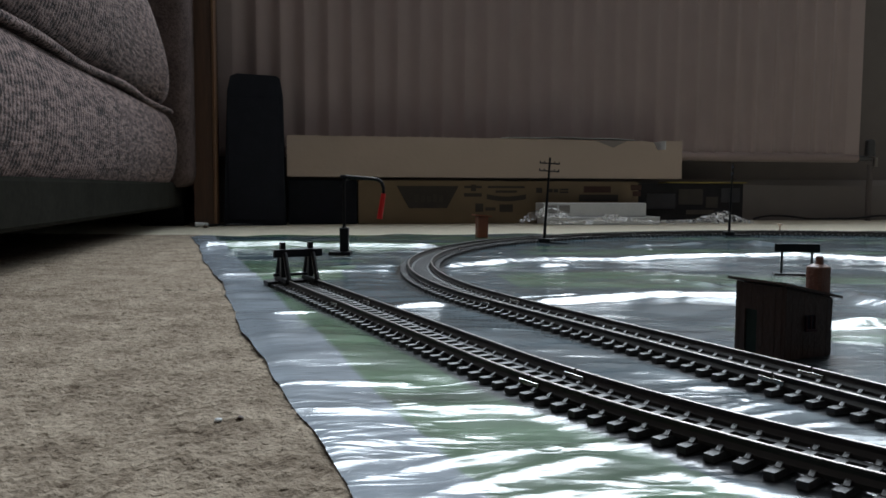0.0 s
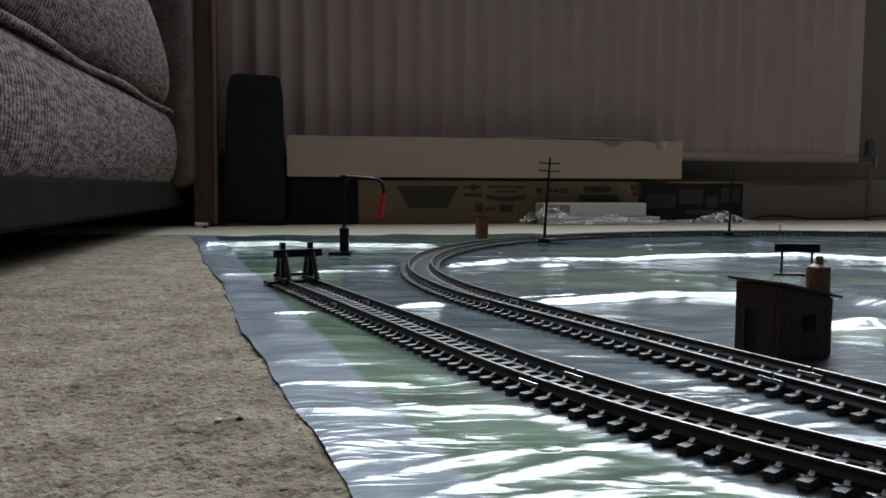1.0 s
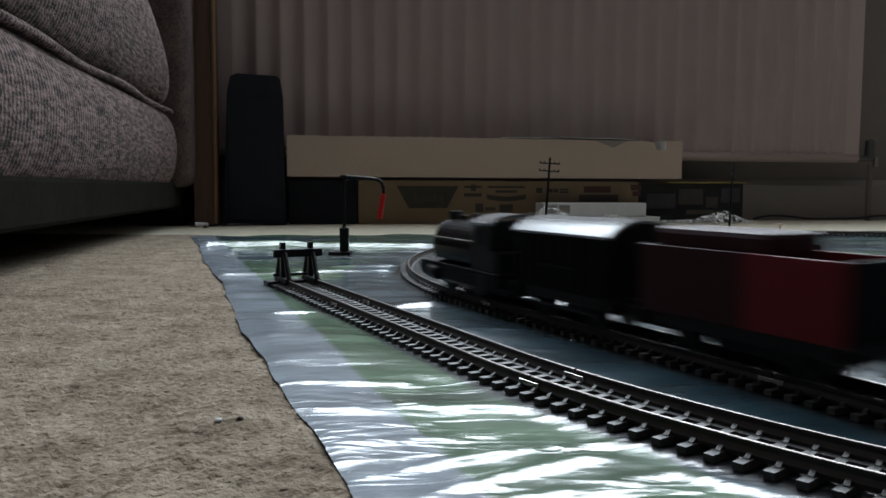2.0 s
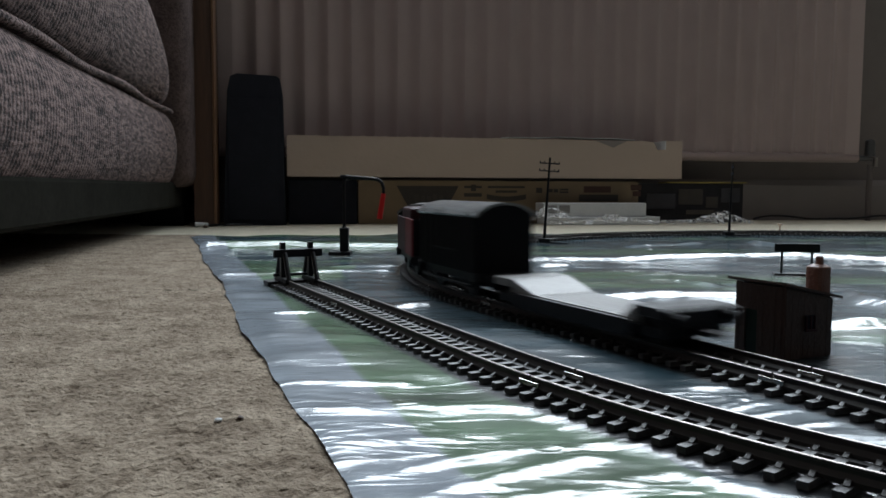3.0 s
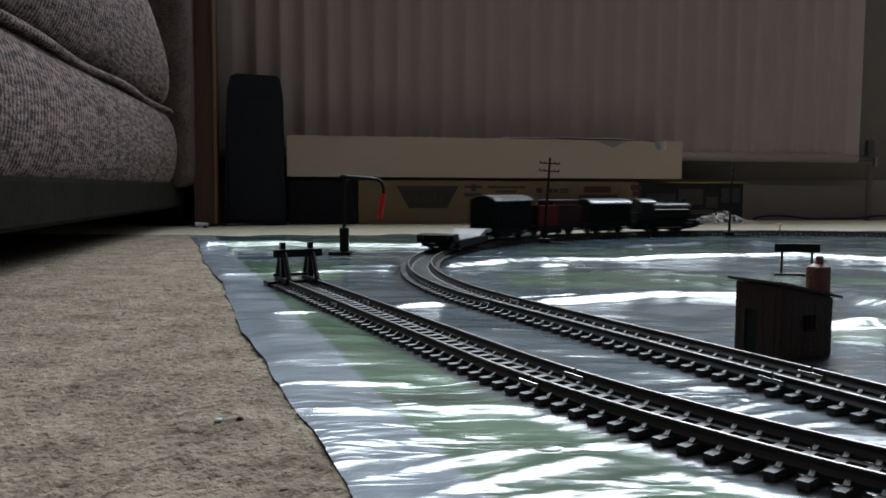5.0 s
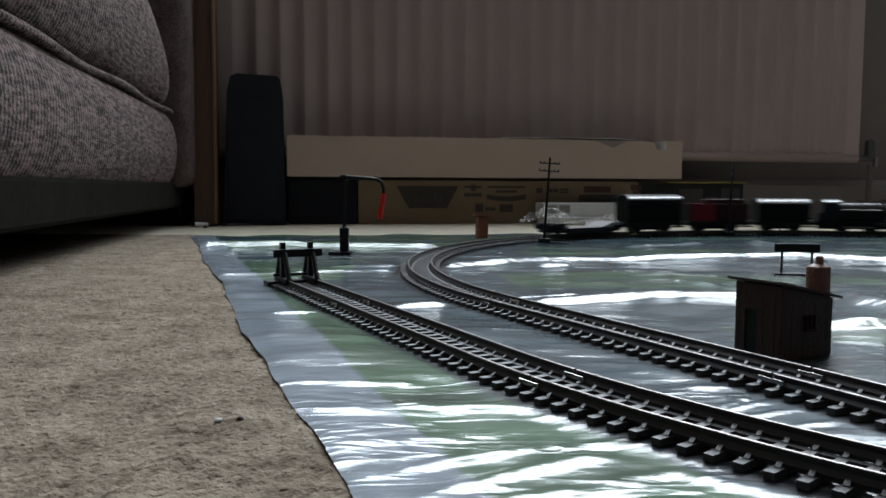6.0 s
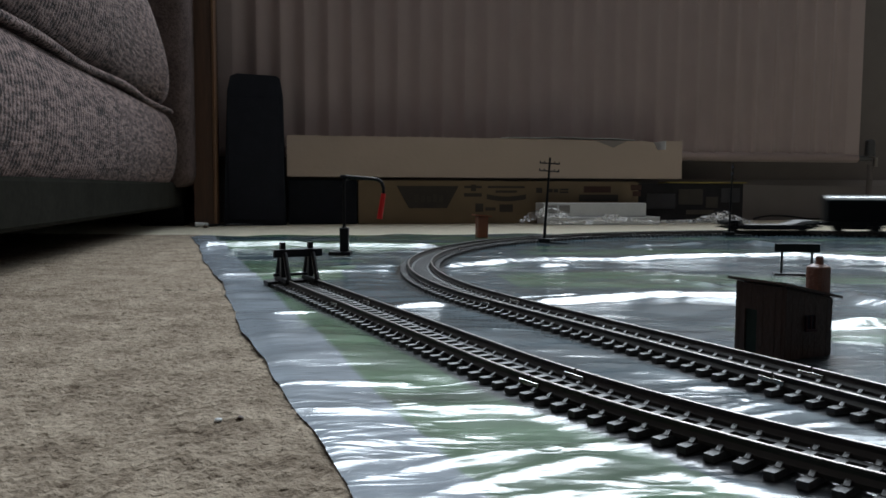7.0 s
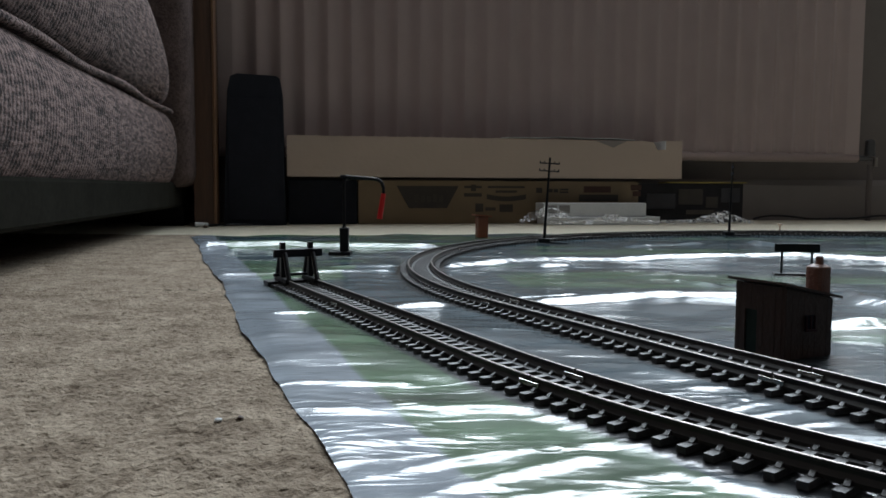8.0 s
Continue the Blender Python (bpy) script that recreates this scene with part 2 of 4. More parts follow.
    t.links.new(worn.outputs[0], most.inputs[0])
    t.links.new(beyond.outputs[0], most.inputs[1])
    both = n3.outputs["Fac"]
    for turn, stretch, scale, seed, width, high in ((-0.15, (0.22, 1.25, 1.0), 70, 0.0, 0.09, 0.8), (0.5, (0.3, 1.2, 1.0), 60, 3.1, 0.06, 0.6), (-0.75, (0.3, 1.2, 1.0), 48, 7.7, 0.05, 0.5)):
        more = t.nodes.new("ShaderNodeMath")
        more.operation = "MULTIPLY_ADD"
        scaled = t.nodes.new("ShaderNodeMath")
        scaled.operation = "MULTIPLY"
        scaled.inputs[1].default_value = high
        t.links.new(most.outputs[0], scaled.inputs[0])
        t.links.new(scaled.outputs[0], more.inputs[1])
        t.links.new(lines(turn, stretch, scale, seed, width), more.inputs[0])
        t.links.new(both, more.inputs[2])
        both = more.outputs[0]
    t.links.new(both, bp.inputs["Height"])
    t.links.new(bp.outputs[0], b.inputs["Normal"])
    t.links.new(bp.outputs[0], b.inputs["Coat Normal"])
    return m


sheet_mat = mat_print()


# ---- mesh helpers ----
def mesh_of(name, bm, mat, smooth=False):
    me = bpy.data.meshes.new(name)
    bmesh.ops.recalc_face_normals(bm, faces=bm.faces)
    bm.to_mesh(me)
    bm.free()
    me.materials.append(mat)
    if smooth:
        me.shade_smooth()
    return me


def part(name, bm, mat, parent=None, label="", smooth=False):
    ob = new(name, mesh_of(name, bm, mat, smooth))
    ob.parent = parent
    return tagged(ob, label)


def thing(name, m, label, category, group="", kind=""):
    ob = new(name)
    ob.empty_display_size = 0.02
    ob.matrix_world = m
    return tagged(ob, label, category, group, kind)


def box(bm, x0, x1, y0, y1, z0, z1, bevel=0.0, segs=2):
    made = bmesh.ops.create_cube(bm, size=1.0, matrix=Matrix.Translation(((x0 + x1) / 2, (y0 + y1) / 2, (z0 + z1) / 2)) @ Matrix.Diagonal((x1 - x0, y1 - y0, z1 - z0, 1)))
    if bevel:
        edges = list({e for v in made["verts"] for e in v.link_edges})
        bmesh.ops.bevel(bm, geom=edges, offset=bevel, segments=segs, affect="EDGES", profile=0.5)
    return bm


def rod(bm, a, b, r0, r1=None, segs=12):
    a, b = Vector(a), Vector(b)
    r1 = r0 if r1 is None else r1
    q = (b - a).to_track_quat("Z", "Y").to_matrix().to_4x4()
    bmesh.ops.create_cone(bm, cap_ends=True, segments=segs, radius1=r0, radius2=r1, depth=(b - a).length, matrix=Matrix.Translation((a + b) / 2) @ q)
    return bm


def prism(bm, outline, axis, lo, hi):
    """Extrude a closed outline of 2D points along axis x, y or z."""
    def at(p, d):
        return {"x": (d, p[0], p[1]), "y": (p[0], d, p[1]), "z": (p[0], p[1], d)}[axis]
    a = [bm.verts.new(at(p, lo)) for p in outline]
    b = [bm.verts.new(at(p, hi)) for p in outline]
    k = len(outline)
    for i in range(k):
        bm.faces.new((a[i], a[(i + 1) % k], b[(i + 1) % k], b[i]))
    bm.faces.new(a)
    bm.faces.new(b[::-1])
    return bm


def sweep(bm, rings, closed=True, caps=True):
    rows = [[bm.verts.new(p) for p in ring] for ring in rings]
    k = len(rows[0])
    for r0, r1 in zip(rows, rows[1:]):
        for i in range(k if closed else k - 1):
            bm.faces.new((r0[i], r0[(i + 1) % k], r1[(i + 1) % k], r1[i]))
    if caps and closed:
        bm.faces.new(rows[0][::-1])
        bm.faces.new(rows[-1])
    return bm


def tube(bm, pts, r, segs=8):
    pts = [Vector(p) for p in pts]
    rings = []
    for i, p in enumerate(pts):
        d = (pts[min(i + 1, len(pts) - 1)] - pts[max(i - 1, 0)]).normalized()
        side = d.cross(Vector((0, 0, 1)))
        side = side.normalized() if side.length > 1e-3 else Vector((1, 0, 0))
        up = side.cross(d)
        rings.append([p + (side * math.cos(a) + up * math.sin(a)) * r for a in (2 * math.pi * k / segs for k in range(segs))])
    return sweep(bm, rings)


def smooth(t):
    t = np.clip(t, 0, 1)
    return t * t * (3 - 2 * t)


# ---- the room ----
def room():
    bm = box(bmesh.new(), SIDE_U, FAR_U, BACK_V, WALL_V, -0.06, -0.003)
    floor = part("floor", bm, carpet_lit_mat)
    floor.matrix_world = ROOM
    tagged(floor, "cream loop-pile carpet on the floor, painted paler for window light", "carpet", kind="structure")
    # window wall in four pieces round the opening
    bm = bmesh.new()
    a, b, c, d = WIN
    box(bm, SIDE_U, FAR_U, WALL_V, WALL_V + 0.12, -0.06, c)
    box(bm, SIDE_U, FAR_U, WALL_V, WALL_V + 0.12, d, CEIL)
    box(bm, SIDE_U, a, WALL_V, WALL_V + 0.12, c, d)
    box(bm, b, FAR_U, WALL_V, WALL_V + 0.12, c, d)
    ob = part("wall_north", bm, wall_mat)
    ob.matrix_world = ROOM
    tagged(ob, "plain painted wall below the window, its shade set in the colour", "wall", kind="structure")
    for name, args in (("wall_west", (SIDE_U - 0.1, SIDE_U, BACK_V, WALL_V)), ("wall_east", (FAR_U, FAR_U + 0.1, BACK_V, WALL_V)), ("wall_south", (SIDE_U, FAR_U, BACK_V - 0.1, BACK_V))):
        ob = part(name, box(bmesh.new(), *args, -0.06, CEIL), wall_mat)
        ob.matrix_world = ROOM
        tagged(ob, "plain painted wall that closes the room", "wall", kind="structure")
    ob = part("ceiling", box(bmesh.new(), SIDE_U - 0.1, FAR_U + 0.1, BACK_V - 0.1, WALL_V + 0.12, CEIL, CEIL + 0.08), ceiling_mat)
    ob.matrix_world = ROOM
    tagged(ob, "plain unseen ceiling, toned grey to limit bounced light", "ceiling", kind="structure")
    bm = bmesh.new()
    prism(bm, [(WALL_V, -0.01), (WALL_V, 0.078), (WALL_V - 0.006, 0.078), (WALL_V - 0.014, 0.066), (WALL_V - 0.014, -0.01)], "x", SIDE_U, FAR_U)
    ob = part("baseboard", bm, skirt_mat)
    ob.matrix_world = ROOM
    tagged(ob, "cream skirting board along the wall, colour darkened for shade", "skirting board", kind="structure")


room()


def radiator():
    top = thing("radiator", ROOM, "cream enamelled ribbed panel radiator hung on the wall", "radiator")
    u0, u1, z0, z1, v = -0.15, 1.07, 0.108, 0.72, 1.385
    pitch = 0.040
    outline = []
    u = u0 + 0.033
    prof = [(pitch * k / 16, 0.0095 * (0.5 - 0.5 * math.cos(2 * math.pi * k / 16)) ** 0.7) for k in range(16)]
    while u < u1 - 0.05:
        outline += [(u + du, v + dv) for du, dv in prof]
        u += pitch
    outline = [(u0, v)] + outline + [(u1, v), (u1, v + 0.011), (u0, v + 0.011)]
    bm = bmesh.new()
    prism(bm, outline, "z", z0 + 0.018, z1 - 0.02)
    part("front_panel", bm, radiator_mat, top)
    bm = bmesh.new()
    rod(bm, (u0, v + 0.006, z0 + 0.012), (u1, v + 0.006, z0 + 0.012), 0.009, segs=16)
    part("bottom_rail", bm, radiator_mat, top, smooth=True)
    bm = bmesh.new()
    rod(bm, (u0, v + 0.006, z1 - 0.012), (u1, v + 0.006, z1 - 0.012), 0.009, segs=16)
    part("top_rail", bm, radiator_mat, top, smooth=True)
    bm = box(bmesh.new(), u1 - 0.002, u1 + 0.003, v + 0.002, v + 0.035, z0 + 0.006, z1, 0.001)
    part("side_panel", bm, radiator_mat, top)
    for u in (u0 + 0.15, u1 - 0.15):
        part("bracket", box(bmesh.new(), u - 0.015, u + 0.015, v + 0.009, WALL_V, z0 + 0.05, z1 - 0.05, 0.001), radiator_mat, top)
    # valve and its pipe
    valve = part("valve", rod(bmesh.new(), (u1 + 0.034, v + 0.012, z0 + 0.016), (u1 + 0.034, v + 0.012, z0 + 0.046), 0.0105, 0.009, 18), joint_grey, top, "dark grey thermostatic valve head")
    part("cap", rod(bmesh.new(), (u1 + 0.034, v + 0.012, z0 + 0.046), (u1 + 0.034, v + 0.012, z0 + 0.049), 0.009, 0.006, 18), joint_grey, valve)
    # Bright rod beside the valve stands for the glint on its collar.
    part("collar", rod(bmesh.new(), (u1 + 0.041, v + 0.004, z0 - 0.004), (u1 + 0.041, v + 0.004, z0 + 0.014), 0.0042, segs=12), steel_mat, top, "bright metal collar added for the valve's glint")
    part("valve_tail", rod(bmesh.new(), (u1, v + 0.012, z0 + 0.012), (u1 + 0.036, v + 0.012, z0 + 0.012), 0.006, segs=12), joint_grey, top)
    part("pipe", rod(bmesh.new(), (u1 + 0.036, v + 0.012, -0.01), (u1 + 0.036, v + 0.012, z0), 0.0055, segs=12), wall_mat, top)


radiator()


# ---- carpet pile ----
def tuft_mat():
    # Same carpet in a darker tone, for the dimmer light beside the mat.
    return material("carpet_tufts_dim", (0.345, 0.287, 0.22), 1.0, second=(0.110, 0.081, 0.058), scale=330, bump=0.0018, bump_scale=700, sheen=0.35, spec=0.1, detail=4)


def blur(z, k):
    """Box blur of a height field over k cells, twice each way."""
    for axis in (0, 1, 0, 1):
        c = np.cumsum(np.concatenate([np.repeat(np.take(z, [0], axis), k, axis), z, np.repeat(np.take(z, [-1], axis), k, axis)], axis), axis)
        n = z.shape[axis]
        z = (np.take(c, range(2 * k - k // 2, 2 * k - k // 2 + n), axis) - np.take(c, range(k - k // 2, k - k // 2 + n), axis)) / k
    return z


def carpet_pile():
    """Short uneven pile where the carpet lies open beside the mat."""
    rng = np.random.RandomState(8)
    mat = tuft_mat()
    for x0, x1, y0, y1, step in ((-0.36, 0.01, 0.07, 0.46, 0.0010), (-0.62, -0.03, 0.46, 1.0, 0.0021)):
        X, Y = np.meshgrid(np.arange(x0, x1, step), np.arange(y0, y1 + step / 2, step))
        X = X + (rng.rand(*X.shape) - 0.5) * step * 0.6
        Y = np.concatenate([Y[:1], Y[1:-1] + (rng.rand(*Y[1:-1].shape) - 0.5) * step * 0.6, Y[-1:]])

        def field(mm):
            k = max(1, round(mm * 0.001 / step))
            f = blur(rng.rand(*X.shape) - 0.5, k) if k > 1 else rng.rand(*X.shape) - 0.5
            return f / f.std()
        Z = -0.0019 + 0.00016 * field(1.0) + 0.00024 * field(2.2) + 0.00012 * field(5) + 0.00014 * field(16)
        across = (X - MAT0.x) * MN.x + (Y - MAT0.y) * MN.y
        Z = np.where(across > 0.001, np.minimum(Z, -0.0021), Z)
        Z = np.where(across > 0.012, -0.0035, np.maximum(Z, -0.0029))
        nv, nu = X.shape
        idx = np.arange(nu * nv).reshape(nv, nu)
        quads = np.stack([idx[:-1, :-1], idx[:-1, 1:], idx[1:, 1:], idx[1:, :-1]], -1).reshape(-1, 4)
        me = bpy.data.meshes.new("carpet_pile")
        me.from_pydata(np.stack([X, Y, Z], -1).reshape(-1, 3), [], quads.tolist())
        me.materials.append(mat)
        me.shade_smooth()
        tagged(new("carpet_pile", me), "beige flecked carpet pile beside the mat, a darker copy of the floor", "carpet", kind="stuff")


carpet_pile()


# ---- play mat ----
# Creases of the sheet: x, y of both ends in metres, width in millimetres.
CREASES_EDGE = [(-0.052, 0.233, -0.036, 0.233, 4.2), (-0.036, 0.233, -0.013, 0.233, 4.0), (0.001, 0.229, 0.019, 0.224, 1.9), (-0.017, 0.214, -0.001, 0.206, 3.2), (0.002, 0.207, 0.028, 0.207, 4.2), (-0.016, 0.193, 0.027, 0.198, 2.6), (-0.034, 0.182, -0.001, 0.189, 1.8), (-0.031, 0.1755, 0.001, 0.180, 3.4), (0.001, 0.180, 0.025, 0.190, 2.8), (-0.022, 0.153, 0.001, 0.165, 4.1), (0.001, 0.165, 0.036, 0.177, 3.6), (0.005, 0.151, 0.031, 0.165, 4.6), (-0.027, 0.206, -0.022, 0.205, 4.2)]
CREASES_NEAR = [(-0.022, 0.168, -0.019, 0.168, 2.3), (0.005, 0.156, 0.011, 0.150, 1.9), (0.014, 0.145, 0.024, 0.148, 2.5), (-0.034, 0.196, -0.019, 0.198, 1.6), (0.027, 0.192, 0.037, 0.190, 2.0), (0.037, 0.154, 0.053, 0.159, 4.4), (0.048, 0.158, 0.061, 0.149, 5.0), (0.074, 0.226, 0.089, 0.227, 7.6), (0.077, 0.207, 0.092, 0.221, 2.4), (0.079, 0.205, 0.094, 0.214, 2.3), (0.081, 0.198, 0.102, 0.208, 2.2), (0.088, 0.190, 0.100, 0.194, 2.3), (0.042, 0.180, 0.048, 0.174, 2.2)]
CREASES_FAR = [(-0.241, 0.771, -0.149, 0.783, 18.4), (-0.149, 0.783, -0.027, 0.774, 14.2), (-0.156, 0.515, -0.107, 0.523, 5.0), (-0.094, 0.531, -0.037, 0.547, 7.8), (-0.075, 0.366, -0.049, 0.368, 3.9), (-0.019, 0.388, 0.010, 0.395, 7.7), (0.003, 0.576, 0.080, 0.629, 13.2), (0.080, 0.629, 0.188, 0.658, 11.1), (0.188, 0.658, 0.302, 0.691, 11.7), (0.310, 0.697, 0.362, 0.640, 13.1), (0.055, 0.396, 0.091, 0.409, 10.6), (0.091, 0.409, 0.129, 0.427, 11.1), (0.129, 0.427, 0.161, 0.422, 8.4)]
CREASES_INNER = [(0.150, 0.499, 0.171, 0.458, 5.5), (0.044, 0.416, 0.070, 0.428, 3.8), (0.076, 0.579, 0.091, 0.584, 7.0), (0.216, 0.428, 0.218, 0.383, 17.5), (0.173, 0.333, 0.191, 0.335, 13.6), (0.022, 0.317, 0.037, 0.317, 1.9), (0.331, 0.840, 0.343, 0.793, 10.4), (-0.259, 1.003, -0.241, 1.017, 11.2), (-0.034, 1.018, -0.016, 1.032, 14.0), (0.198, 0.793, 0.269, 0.837, 6.3), (-0.078, 0.590, -0.032, 0.592, 4.4), (-0.227, 0.710, -0.208, 0.751, 11.4)]


def track_gap(x, y):
    """Distance from places to the nearer track's centre line."""
    qx, qy = x - CEN.x, y - CEN.y
    along, across = qx * D.x + qy * D.y, qx * N.x + qy * N.y
    a = np.abs(np.where(along > 0, np.hypot(qx, qy), np.abs(across)) - R)
    s, lat = along, -(across + R)
    want = np.where(s > BEND, SIDE_GAP, SIDE_GAP - (BEND - s) ** 2 / (2 * R))
    b = np.where((s < 0.14) & (s > -0.32), np.abs(lat - want), 1.0)
    return np.minimum(a, b)


def waves(x, y, seed, count, lo, hi, spread, power=1.0, turn=0.0):
    """Sum of random waves with crests near the x axis (spread: radians), wavelengths lo to hi, about unit height."""
    rng = np.random.RandomState(seed)
    z = np.zeros_like(x)
    for _ in range(count):
        lam = lo * (hi / lo) ** rng.rand()
        a = math.pi / 2 + turn + spread * (rng.rand() * 2 - 1)
        ph = rng.rand() * 6.283
        z += (lam / hi) ** power * np.sin(2 * math.pi / lam * (x * math.cos(a) + y * math.sin(a)) + ph)
    return z / math.sqrt(count / 2)


def ramp(t):
    """Nought to one with an even slope of four thirds and short rounded ends."""
    t = np.clip(t, 0, 1)
    return np.where(t < 0.25, t * t * 8 / 3, np.where(t > 0.75, 1 - (1 - t) ** 2 * 8 / 3, (t - 0.125) * 4 / 3))


# wavelength, direction, phase and slope of the sheet's shallow folds
FACETS = [(0.019, 1.50, 0.1, 0.065), (0.033, 1.66, 0.6, 0.07), (0.047, 1.42, 0.35, 0.065), (0.043, 2.2, 0.2, 0.06), (0.061, 0.9, 0.7, 0.06)]


def mat_height(x, y):
    """Lie of the sheet: sharp creases with a steeper side, and small wrinkles everywhere."""
    wx = x + 0.002 * waves(x, y, 3, 6, 0.07, 0.25, 3.1)
    wy = y + 0.002 * waves(x, y, 4, 6, 0.07, 0.25, 3.1)
    fine = waves(wx, wy, 11, 26, 0.006, 0.05, 0.45)
    broad = waves(wx, wy, 12, 14, 0.05, 0.22, 0.9)
    cross = waves(wx, wy, 13, 18, 0.008, 0.06, 0.5, turn=0.75) + waves(wx, wy, 14, 18, 0.008, 0.06, 0.5, turn=-0.7)
    z = 0.00012 * fine + 0.0006 * broad + 0.0001 * cross
    # flat facets between straight folds, strongest where the sheet has been handled most
    crumple = np.zeros_like(x)
    for lam, ang, ph, slope in FACETS:
        k = (wx * math.cos(ang) + wy * math.sin(ang)) / lam + ph
        crumple += slope * lam * (np.abs(k - np.floor(k) - 0.5) - 0.3)
    z = z + crumple * (0.28 + 0.2 * smooth((0.30 - y) / 0.12))
    best = np.zeros_like(x)
    for k, (ax, ay, bx, by, w) in enumerate(CREASES_EDGE + CREASES_NEAR + CREASES_FAR + CREASES_INNER):
        w *= 0.0009 if ay < 0.42 else 0.00078
        d = Vector((bx - ax, by - ay))
        ln = d.length
        d /= ln
        rx, ry = x - ax + 0.12 * ln * d.x, y - ay + 0.12 * ln * d.y
        ln *= 1.24
        t, q = rx * d.x + ry * d.y, rx * d.y - ry * d.x
        q = q + 0.5 * w * (0.7 + 0.12 * waves(t, t * 0, 40 + k, 5, ln * 0.15, ln * 0.9, 0.0, turn=-math.pi / 2))
        dist = (ay + by) / 2
        tilt = (math.atan2(1.45, WALL_V - dist) - math.atan2(0.058, dist)) / 2
        high = math.tan(tilt * 0.95) * w * 0.75
        near, far = 1 - ramp(q / w), 1 - smooth(-q / ((0.7 + 1.9 * min(1.0, dist / 0.5)) * w))
        end = smooth((t + 2 * w) / (3 * w)) * smooth((ln + 2 * w - t) / (3 * w))
        best = np.maximum(best, end * np.where(q > 0, high * near, high * far))
    # thin wandering wrinkles in the handled part
    for k, turn in enumerate((0.35, -0.3, 1.1)):
        field = waves(wx, wy, 61 + k, 14, 0.025, 0.12, 0.5, turn=turn)
        z = z + 0.00009 * np.exp(-(field / 0.16) ** 2) * smooth(0.5 + waves(x, y, 71 + k, 8, 0.05, 0.2, 3.1)) * smooth((0.36 - y) / 0.16)
    return z + best


def printed(x, y):
    """Printed colours of the sheet: pale border, grass, grey roads; shade painted under the track."""
    across = (x - MAT0.x) * MN.x + (y - MAT0.y) * MN.y
    qx, qy = x - CEN.x, y - CEN.y
    s, lat = qx * D.x + qy * D.y, -(qx * N.x + qy * N.y + R)
    rad = np.hypot(qx, qy)
    wob = 0.008 * waves(x, y, 21, 10, 0.05, 0.3, 3.1)
    patch = waves(x * 0.6, y, 22, 14, 0.06, 0.35, 0.5) + 0.4 * waves(x, y, 23, 12, 0.01, 0.08, 0.5)
    streak = waves(x, y, 24, 20, 0.008, 0.06, 0.35)
    green = np.array((0.06, 0.122, 0.06))
    grey = np.array((0.024, 0.052, 0.068))
    k = np.zeros_like(x)
    k = np.where((lat > SIDE_GAP + 0.004 + wob) & (s < 0.15), 1.0, k)
    k = np.where((s >= 0.15) & (rad > R + 0.05 + wob), smooth((patch + 0.5) * 1.4), k)
    k = np.where((rad < R - 0.05 + wob) & (lat < -0.05), 0.9 * smooth((patch - 0.15) * 1.3), k)
    c = grey * (1 - k[..., None]) + green * k[..., None]
    # Dark band under the track: its contact shadow and dark reflection, painted in.
    track_shade = smooth((0.0185 + 0.25 * wob - track_gap(x, y)) / 0.003)[..., None]
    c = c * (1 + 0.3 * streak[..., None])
    c = c * (1 - track_shade) + np.array((0.012, 0.013, 0.016)) * track_shade
    edge = smooth((0.0268 - across) / 0.002)[..., None]
    return np.clip(c * (1 - edge) + np.array((0.205, 0.24, 0.275)) * (1 + 0.12 * streak[..., None]) * edge, 0.01, 1)


def play_mat():
    a = np.concatenate([np.arange(0, 0.26, 0.0013), np.arange(0.26, 0.98, 0.003), np.arange(0.98, 1.161, 0.012)])
    m = np.concatenate([np.arange(-1.06, -0.06, 0.01), np.arange(-0.06, 0.24, 0.001), np.linspace(0.24, 1.0, 260)])
    A, M = np.meshgrid(a, m)
    far = 0.846 - 0.16 * A + 0.005 * np.sin(A * 31) + 0.003 * np.sin(A * 83)
    M = np.where(M > 0.24, 0.24 + (far - 0.24) * (M - 0.24) / 0.76, M)
    pull = np.exp(-A / 0.02)
    A = A + pull * (0.0016 * np.sin(M * 19 + 1) + 0.0007 * np.sin(M * 57) + 0.0003 * np.sin(M * 160))
    X, Y = MAT0.x + MU.x * M + MN.x * A, MAT0.y + MU.y * M + MN.y * A
    keep = np.clip((track_gap(X, Y) - 0.0155) / 0.008, 0.0, 1.0)
    for px, py, r in RESTS:
        keep *= np.clip((np.hypot(X - px, Y - py) - r) / 0.012, 0, 1)
    Z = np.maximum(mat_height(X, Y) * keep * (0.5 + 0.5 * smooth(A / 0.01)), -0.0012)
    Z = Z - 0.0009 * np.exp(-(A / 0.004) ** 2)
    nu, nv = len(a), len(m)
    idx = np.arange(nu * nv).reshape(nv, nu)
    quads = np.stack([idx[:-1, :-1], idx[:-1, 1:], idx[1:, 1:], idx[1:, :-1]], -1).reshape(-1, 4)
    me = bpy.data.meshes.new("play_mat")
    me.from_pydata(np.stack([X, Y, Z], -1).reshape(-1, 3), [], quads.tolist())
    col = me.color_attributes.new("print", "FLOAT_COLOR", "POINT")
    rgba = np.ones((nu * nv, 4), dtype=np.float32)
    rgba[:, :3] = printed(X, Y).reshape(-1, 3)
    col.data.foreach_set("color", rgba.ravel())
    me.materials.append(sheet_mat)
    me.shade_smooth()
    tagged(new("play_mat", me), "creased glossy green and grey printed plastic play mat", "play mat")


# where models hold the sheet down: x, y, radius
RESTS = [(-0.088, 0.672, 0.022), (0.112, 0.83, 0.034), (0.36, 0.975, 0.03), (0.046, 0.925, 0.02), (0.2385, 0.52, 0.024), (0.127, 0.279, 0.026), (-0.09, 0.47, 0.026)]
play_mat()


